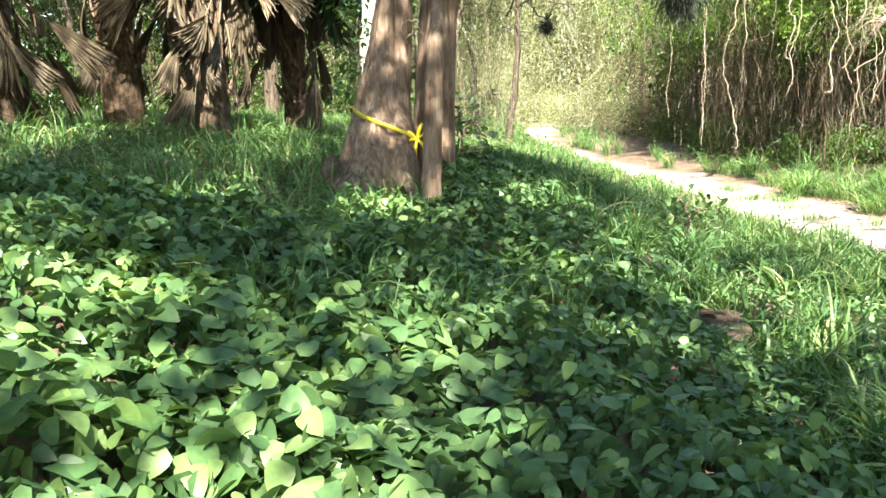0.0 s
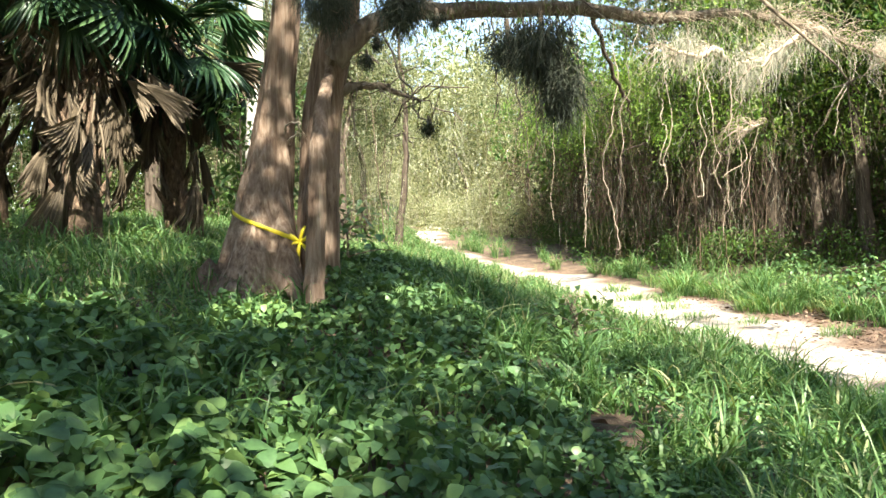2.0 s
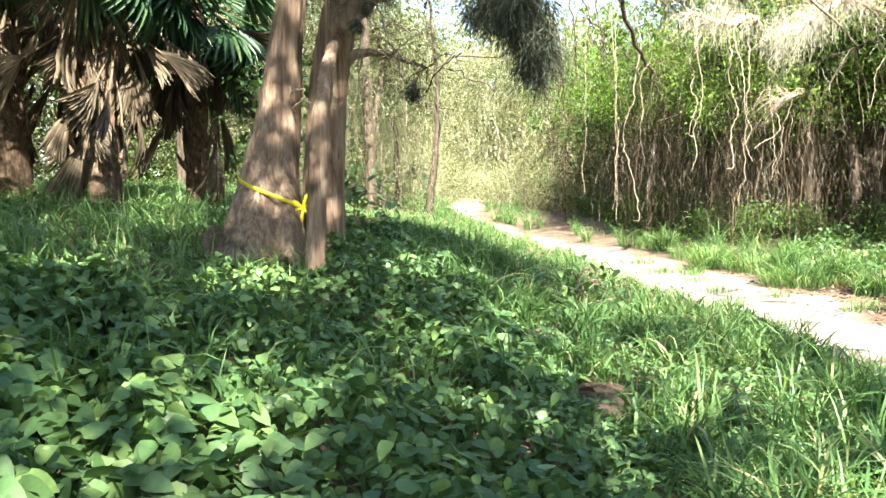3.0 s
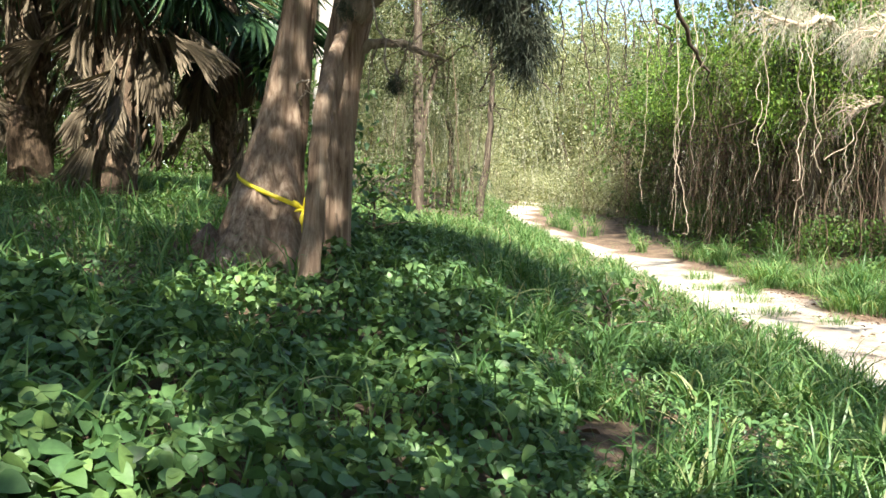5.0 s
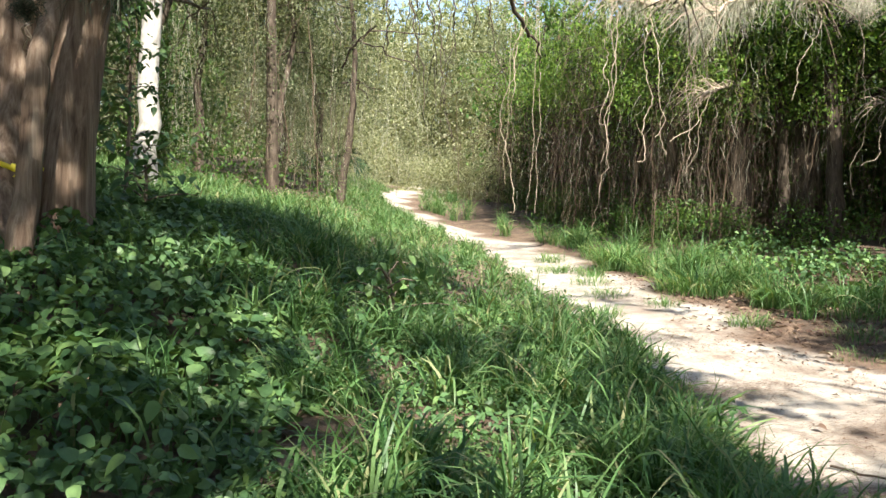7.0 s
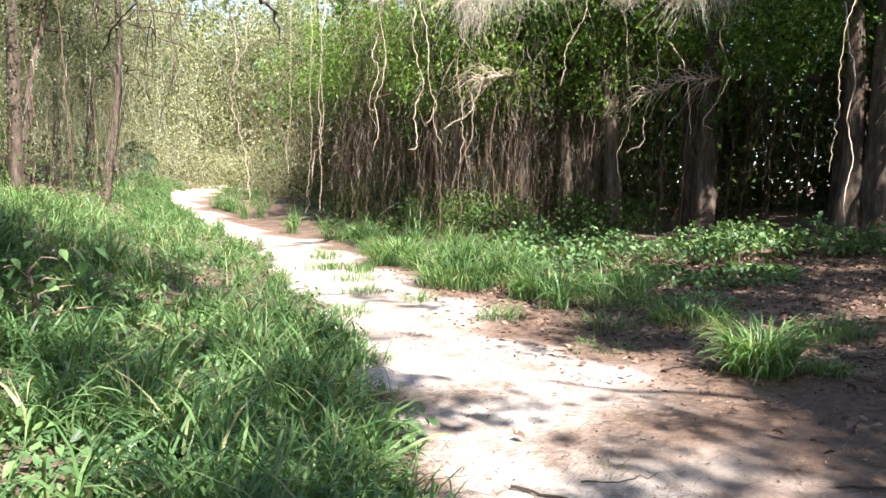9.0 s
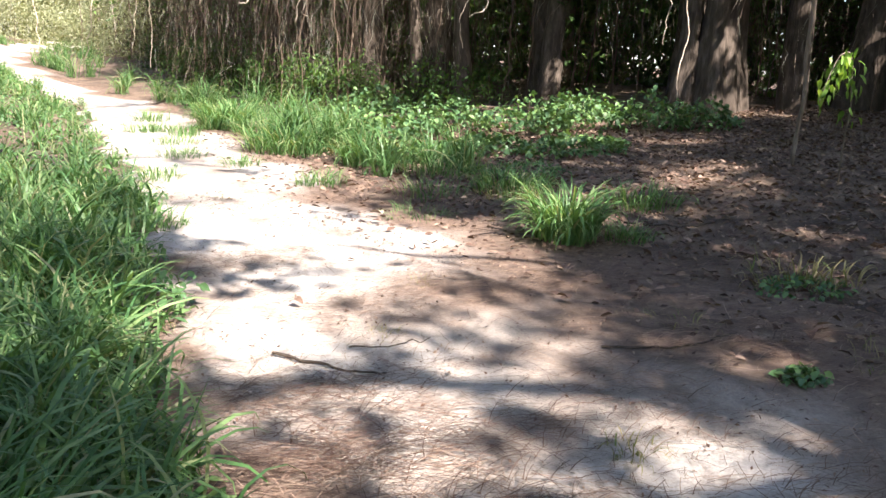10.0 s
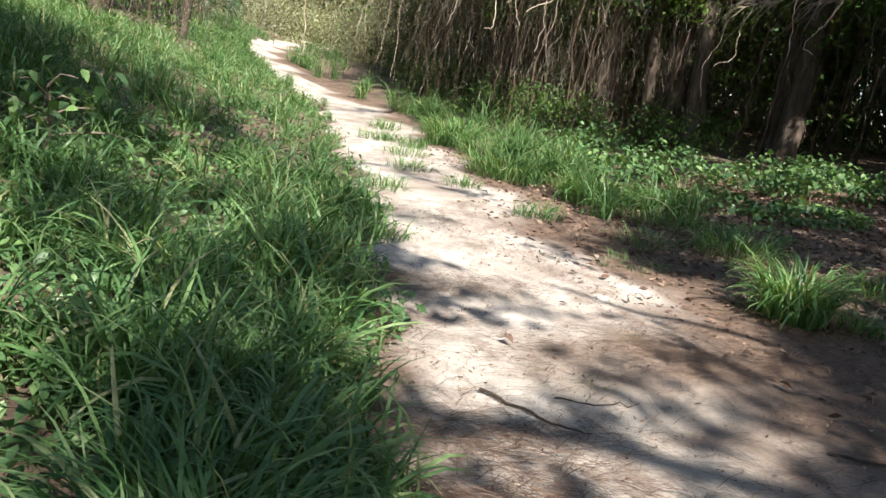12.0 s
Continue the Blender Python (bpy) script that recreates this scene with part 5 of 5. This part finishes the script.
def curtain_tree(x, y, height, girth, n_leaf, n_hang, seed, label, leaf=BRIGHT_LEAF, hang=DEAD_STEM, hang_low=0.4, bark=GREY_BARK):
    """A forest edge tree: crown from about three metres up and dead stems hanging down to the ground in front."""
    r = np.random.default_rng(seed)
    z0 = float(terrain(x, y))
    tree = thing("vine_hung_tree", (x, y, z0), label, "tree", "trees hung with vines")
    wood("trunk", [(x, y, z0 - 0.1), (x + r.normal(0, 0.2), y, z0 + height * 0.3), (x + r.normal(0, 0.4), y + 0.2, z0 + height * 0.6), (x, y, z0 + height)],
         [girth * 1.5, girth, girth * 0.8, girth * 0.3], bark, tree, 14, 5, 0.03, seed, fluted(4, 0.16, 0.08, seed))
    ends = []
    for k in range(6):
        a, u = r.uniform(0, 6.28), r.uniform(0.35, 0.9)
        p = np.array([x, y, z0 + height * u])
        e = p + (2.4 * math.cos(a), 2.4 * math.sin(a), r.uniform(-0.4, 1.0))
        wood("limb", [p, (p + e) / 2 + (0, 0, 0.3), e], [girth * 0.4, girth * 0.25, 0.02], bark, tree, 6, 4, 0.06, seed + k)
        ends += [p, (p + e) / 2, e]
    c = np.repeat(np.array(ends), max(1, n_leaf // len(ends)), 0)
    c = c + r.normal(0, 1, c.shape) * (1.1, 1.1, 1.0)
    c[:, 2] = np.maximum(c[:, 2], z0 + (2.9 if leaf is GREY_LEAF else 3.9) + 1.7 * wave(c[:, 0], c[:, 1], 0.9, seed) + 1.2 * r.random(len(c)))
    c = c[wave(c[:, 0] + c[:, 1], c[:, 2] * 1.7, 0.9, seed) + r.normal(0, 0.2, len(c)) > -0.15]
    c = c[shaded(c)]
    mass("crown", crown_mesh(c - (x, y, z0), 64, 0.2, 0.1, r), leaf, tree)
    n = n_hang
    a, d = r.uniform(0, 6.28, 40), 2.9 * np.sqrt(r.random(40))
    w = r.integers(0, 40, n)
    pos = np.stack([d[w] * np.cos(a[w]), d[w] * np.sin(a[w]), 1.0 + 7.0 * r.random(n) ** 1.3], -1) + r.normal(0, 0.3, (n, 3))
    low = np.maximum(hang_low, pos[:, 2] - r.uniform(0.4, 3.4, n))
    m = 130 if leaf is GREY_LEAF else 70
    cc = np.stack([r.normal(0, 1.2, m), r.normal(0, 1.2, m), r.uniform(hang_low, 5.0, m) if leaf is GREY_LEAF else r.uniform(3.9, 6.2, m)], -1)
    cc = cc[shaded(cc + (x, y, z0))]
    mass("drape", crown_mesh(cc, 60, np.array([0.18, 0.18, 0.5]), 0.095, r, SLIM_LEAF if leaf is GREY_LEAF else SMALL_LEAF, -1.0), leaf, tree)
    L = np.maximum(pos[:, 2] - low, 0.3)
    for k in range(9 if leaf is not GREY_LEAF else 4):
        sx, sy = x + r.normal(0, 1.6), y + r.normal(0, 1.4) - 0.4
        sz, t_ = float(terrain(sx, sy)), r.uniform(2.5, 5.5)
        g_ = r.uniform(0.006, 0.022)
        wood("vine_stem", [(sx, sy, sz - 0.05), (sx + r.normal(0, 0.1), sy, sz + t_ * 0.35), (sx + r.normal(0, 0.2), sy, sz + t_ * 0.7), (sx + r.normal(0, 0.35), sy, sz + t_)], [g_, g_ * 0.9, g_ * 0.8, g_ * 0.5], DEAD_STEM, tree, 6, 4, 0.025, seed * 20 + k)
    mass("vine_curtain", mesh_of("vine_curtain", *strewn(strip_shape(7, 7.0, 0.5, seed), pos, r.uniform(0, 6.28, n), r.normal(0, 0.12, n), r.normal(0, 0.12, n),
          np.stack([r.uniform(0.002, 0.009, n) ** 1.0] * 2 + [L], -1))), hang, tree)
    if hang is DEAD_STEM and leaf is not GREY_LEAF:
        m = n // 4
        q = pos[:m] + r.normal(0, 0.35, (m, 3)) + (0, -0.2, 0.8)
        mass("pale_curtain", mesh_of("pale_curtain", *strewn(strip_shape(7, 9.0, 0.5, seed + 1), q, r.uniform(0, 6.28, m), r.normal(0, 0.2, m), r.normal(0, 0.2, m),
              np.stack([r.uniform(0.003, 0.01, m)] * 2 + [np.minimum(r.uniform(0.4, 2.4, m), q[:, 2] - 0.2)], -1))), MOSS, tree, "pale grey strands of moss and dead vine")
    return tree


# edge and grey trees get the bark with shade in its colour
EDGE = "forest edge tree draped in brown dead vines with green leaves above"
for k, (x, y, h, g, nl, nh) in enumerate(((11.2, 28.6, 8, 0.12, 200, 900), (11.2, 25.4, 8, 0.12, 220, 900), (12.8, 24.4, 8, 0.13, 220, 900), (14.4, 24.2, 8, 0.28, 220, 500), (10.8, 32, 9, 0.12, 220, 800),
                                          (10.0, 38, 9, 0.2, 240, 700), (16.8, 23.0, 8, 0.3, 220, 250), (19.0, 20.4, 8, 0.3, 220, 400), (20.5, 17.0, 8, 0.3, 220, 400), (21.5, 13.0, 8, 0.3, 220, 300))):
    curtain_tree(x, y, h, g, nl, int(nh * 1.4), 300 + k, EDGE, hang_low=0.05, bark=DARK_SHADE_BARK)
GREYS = "forest tree with grey-green foliage and pale hanging moss"
for k, (x, y, h, g, nl, nh) in enumerate(((2.2, 28.4, 8, 0.18, 240, 700), (0.4, 27.5, 8, 0.18, 240, 700), (-1.6, 27.0, 8, 0.18, 240, 700), (-3.6, 27.8, 8, 0.2, 240, 600), (-6.5, 27, 8, 0.2, 240, 500), (-10, 25, 8, 0.2, 240, 400),
                                          (1.0, 34, 9, 0.2, 240, 500), (-1.4, 41, 9, 0.2, 240, 500), (9.5, 47, 10, 0.2, 260, 500), (-3.0, 53, 10, 0.2, 260, 400), (-13, 19, 8, 0.2, 240, 300), (7.0, 60, 10, 0.2, 260, 300))):
    curtain_tree(x, y, h, g * 0.5, nl, int(nh * 0.45), 330 + k, GREYS, GREY_LEAF, DEAD_STEM if k % 3 == 1 else MOSS, 0.3, DARK_SHADE_BARK)


# big trunk, its shade put into the dark bark colour
r = np.random.default_rng(5)
zt = float(terrain(17.6, 17.9))
oak = thing("old_tree", (17.6, 17.9, zt), "massive furrowed trunk of several stems, bark coloured dark for shade", "tree")
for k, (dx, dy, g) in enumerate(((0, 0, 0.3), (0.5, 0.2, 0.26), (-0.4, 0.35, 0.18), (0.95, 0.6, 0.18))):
    wood("stem", [(17.6 + dx * 1.2, 17.9 + dy, zt - 0.1), (17.6 + dx, 17.9 + dy, zt + 1.5), (17.6 + dx * 1.1, 17.9 + dy, zt + 3.5), (17.6 + dx * 2, 17.9 + dy, zt + 7)], [g * 1.6, g, g * 0.85, g * 0.5], DARK_SHADE_BARK, oak, 18, 5, 0.01, k, fluted(4, 0.18, 0.1, k))
for k in range(9):
    a = r.uniform(3.4, 6.2)
    p = np.array([17.7, 17.6, zt + r.uniform(2.2, 4.2)])
    e = p + (1.8 * math.cos(a), 1.6 * math.sin(a), r.uniform(-0.5, 0.6))
    wood("limb", [p, (p + e) / 2 + (0, 0, 0.3), e], [0.07, 0.045, 0.012], ROOT if k % 3 == 0 else DARK_SHADE_BARK, oak, 6, 4, 0.07, 60 + k)
c = np.array([17.5, 18, zt + 5.5]) + r.normal(0, 1, (260, 3)) * (2.0, 2.0, 1.0)
c = c[shaded(c)]
mass("crown", crown_mesh(c - (17.6, 17.9, zt), 44, 0.3, 0.15, r), CANOPY, oak)


# ---- pale aerial roots hanging over the path ----
def aerial_root(x, y, top, low, seed, sway=0.06, girth=0.014, hook=0.0):
    r = np.random.default_rng(seed)
    n = 9
    zs = np.linspace(top, low, n)
    px = x + np.cumsum(r.normal(0, sway, n)) * 1.1
    py = y + np.cumsum(r.normal(0, sway, n)) * 0.9
    px, py = px - px[-1] + x, py - py[-1] + y
    pts = [tuple(q) for q in zip(px, py, zs)]
    if hook:
        pts.append((x + hook, y, low - abs(hook) * 0.6))
    rad = np.linspace(girth * 0.45, girth * 0.3, len(pts))
    ob = piece("aerial_root", mesh_of("aerial_root", *tube(pts, rad, 6, 5, 0.012, seed)), ROOT)
    tagged(ob, "pale crooked aerial root hanging from the branches", "root", "hanging roots")


for k, (x, y, t, l, s, g, h) in enumerate(((6.23, 12.3, 4.6, 1.4, 0.03, 0.012, 0), (5.77, 15.3, 5.2, 1.5, 0.09, 0.016, -0.12), (5.55, 14.5, 5.1, 1.95, 0.06, 0.013, 0), (8.85, 19.6, 5.5, 2.5, 0.12, 0.024, -0.15), (9.0, 19.5, 5.6, 2.9, 0.1, 0.02, 0),
                                            (9.4, 20.0, 5.6, 2.6, 0.1, 0.02, 0), (9.7, 19.7, 5.6, 2.2, 0.06, 0.016, 0), (10.0, 20.2, 5.6, 3.2, 0.16, 0.026, -0.5), (9.9, 20.1, 5.4, 2.4, 0.08, 0.016, 0.1), (8.1, 20.2, 5.8, 2.4, 0.08, 0.02, 0),
                                            (8.0, 20.0, 5.8, 3.2, 0.1, 0.018, 0.1), (12.3, 18.2, 5.6, 1.9, 0.08, 0.014, 0), (14.2, 15.2, 5.4, 2.05, 0.05, 0.02, 0), (13.4, 17.8, 5.4, 2.8, 0.12, 0.02, 0), (13.7, 17.9, 5.4, 3.0, 0.12, 0.018, 0.2),
                                            (11.2, 18.6, 6.0, 3.6, 0.1, 0.016, 0), (12.6, 18.0, 5.6, 2.6, 0.16, 0.022, -0.3), (15.8, 16.6, 5.6, 0.45, 0.06, 0.03, 0), (7.2, 24.0, 7.5, 1.5, 0.05, 0.014, 0), (7.7, 26.0, 7.5, 1.2, 0.05, 0.016, 0), (7.0, 27.0, 8, 2.0, 0.06, 0.015, 0))):
    aerial_root(x, y, t, l, 400 + k, s, g, h)

# pale moss masses on the right-hand boughs
r = np.random.default_rng(77)
BOUGHS = [[(10.5, 22.5, 6.0), (9.6, 20.8, 5.9), (8.6, 19.6, 5.5), (7.6, 18.9, 5.6)], [(13, 22, 6.4), (11.6, 20, 6.1), (10.4, 19, 5.6), (9.6, 18.4, 5.0)], [(16, 20, 6), (14.5, 18.5, 5.6), (13.4, 17.6, 5.2), (12.6, 17.0, 5.0)]]
for k, b in enumerate(BOUGHS):
    ob = wood("bough", b, [0.09, 0.07, 0.045, 0.012], ROOT, None, 8, 5, 0.03, 20 + k)
    tagged(ob, "bare pale bough leaning out of the forest edge", "bough", "boughs over the path")
tagged(piece("hanging_moss", hanging_fringe(BOUGHS, 240, 0.7, 0.008, MOSS, "moss", r, 3.5), MOSS), "sunlit pale moss hanging from the boughs", "moss", kind="stuff")


# ---- sticks on the path ----
for k, (pts, g) in enumerate((([(7.02, 8.65), (7.17, 8.46), (7.3, 8.3), (7.46, 8.17)], 0.009), ([(6.97, 6.78), (7.02, 6.6), (7.06, 6.44)], 0.006), ([(7.4, 8.6), (7.6, 8.55), (7.85, 8.6)], 0.005), ([(8.6, 8.1), (9.0, 7.95), (9.4, 8.0)], 0.008),
                              ([(10.7, 10.9), (11.2, 10.6), (11.6, 10.7)], 0.01), ([(7.15, 6.5), (7.3, 6.4), (7.45, 6.42)], 0.006), ([(12.0, 12.0), (12.6, 11.8), (13.2, 12.0)], 0.015), ([(7.8, 6.6), (7.95, 6.5), (8.15, 6.5)], 0.005))):
    p = [(x, y, float(terrain(x, y)) + 0.025 + g * 0.5) for x, y in pts]
    ob = piece("stick", mesh_of("stick", *tube(p, np.linspace(g, g * 0.5, len(p)), 7, 5, 0.007, k)), DARK_SHADE_BARK)
    tagged(ob, "thin dark brown fallen stick lying on the sand", "stick", "sticks on the path")


# ---- single fallen leaves ----
for k, (x, y, s, a, pale) in enumerate(((8.72, 11.9, 0.16, 30, 1), (3.7, 8.3, 0.2, 80, 0), (3.5, 8.2, 0.22, 150, 0), (7.3, 9.4, 0.1, 200, 0), (8.9, 8.9, 0.12, 10, 0), (7.9, 6.9, 0.09, 300, 1), (9.5, 9.0, 0.14, 120, 0))):
    ob = piece("fallen_leaf", mesh_of("fallen_leaf", *leaf_shape(0.55, 0.7, 0.3, 4)), ROOT if pale else LITTER)
    ob.matrix_basis = pose(x, y, float(terrain(x, y)) + 0.05, 14, 10, a) @ Matrix.Scale(s, 4)
    tagged(ob, "curled pale dry leaf lying on the sand" if pale else "curled brown dry leaf lying on the ground", "leaf", "fallen leaves")


# ---- bare twigs hanging over the verge, shade put into their dark bark ----
r = np.random.default_rng(123)
for k, (x, y, z, low) in enumerate(((4.6, 15.6, 5.6, 3.4), (4.75, 16.9, 5.8, 3.05), (4.35, 15.2, 5.5, 3.9), (4.9, 15.9, 5.6, 3.7), (4.5, 16.3, 5.6, 2.7), (5.2, 15.4, 5.5, 4.0), (3.9, 15.8, 5.5, 3.6), (5.5, 16.4, 5.7, 3.9))):
    run = z - low
    lean = r.uniform(0.05, 0.45)
    pts = [(x - lean, y, z), (x - lean * 0.75, y + 0.05, z - run * 0.3), (x - lean * 0.35, y, z - run * 0.62), (x, y + 0.05, low)]
    ob = wood("hanging_twig", pts, [0.016, 0.013, 0.01, 0.005], DARK_SHADE_BARK, None, 5, 5, 0.025, 500 + k)
    tagged(ob, "thin bare twig drooping from a high branch, coloured dark for shade", "twig", "drooping dark twigs")
    for q in range(4):
        p = np.array(pts[1]) + (np.array(pts[3]) - np.array(pts[1])) * r.random()
        e = p + (r.normal(0, 0.18), r.normal(0, 0.18), -r.uniform(0.25, 0.8))
        me = mesh_of("side_twig", *tube([p, (p + e) / 2 + (0, 0, 0.06), e], [0.008, 0.006, 0.003], 4, 3, 0.015, k * 7 + q))
        piece("side_twig", me, DARK_SHADE_BARK, ob)
ob = wood("drooping_bough", [(4.7, 13.6, 5.6), (5.15, 14.3, 4.85), (5.72, 15.15, 4.1), (6.0, 15.6, 3.95), (6.15, 16.0, 3.6)], [0.05, 0.04, 0.03, 0.02, 0.007], DARK_SHADE_BARK, None, 7, 5, 0.02, 540)
tagged(ob, "bare bough drooping over the verge, coloured dark for shade", "bough", "boughs over the path")

# bare twigs sticking out of the boughs of the forest edge
for k, b in enumerate(BOUGHS + [[(12.5, 23.5, 4.6), (11.4, 22.4, 4.3), (10.6, 21.4, 4.0)], [(16.5, 21.5, 4.4), (15.0, 20.6, 4.2), (13.6, 20.2, 3.7)], [(19.5, 18.8, 4.4), (18.4, 17.4, 4.0), (17.0, 16.4, 3.6)]]):
    v, f = twig_spray(b, 60, 1.0, 0.011, r, -0.8)
    ob = piece("twig_tangle", mesh_of("twig_tangle", v, f), ROOT)
    tagged(ob, "tangle of bare pale twigs sticking out of a bough", "twigs", kind="stuff")
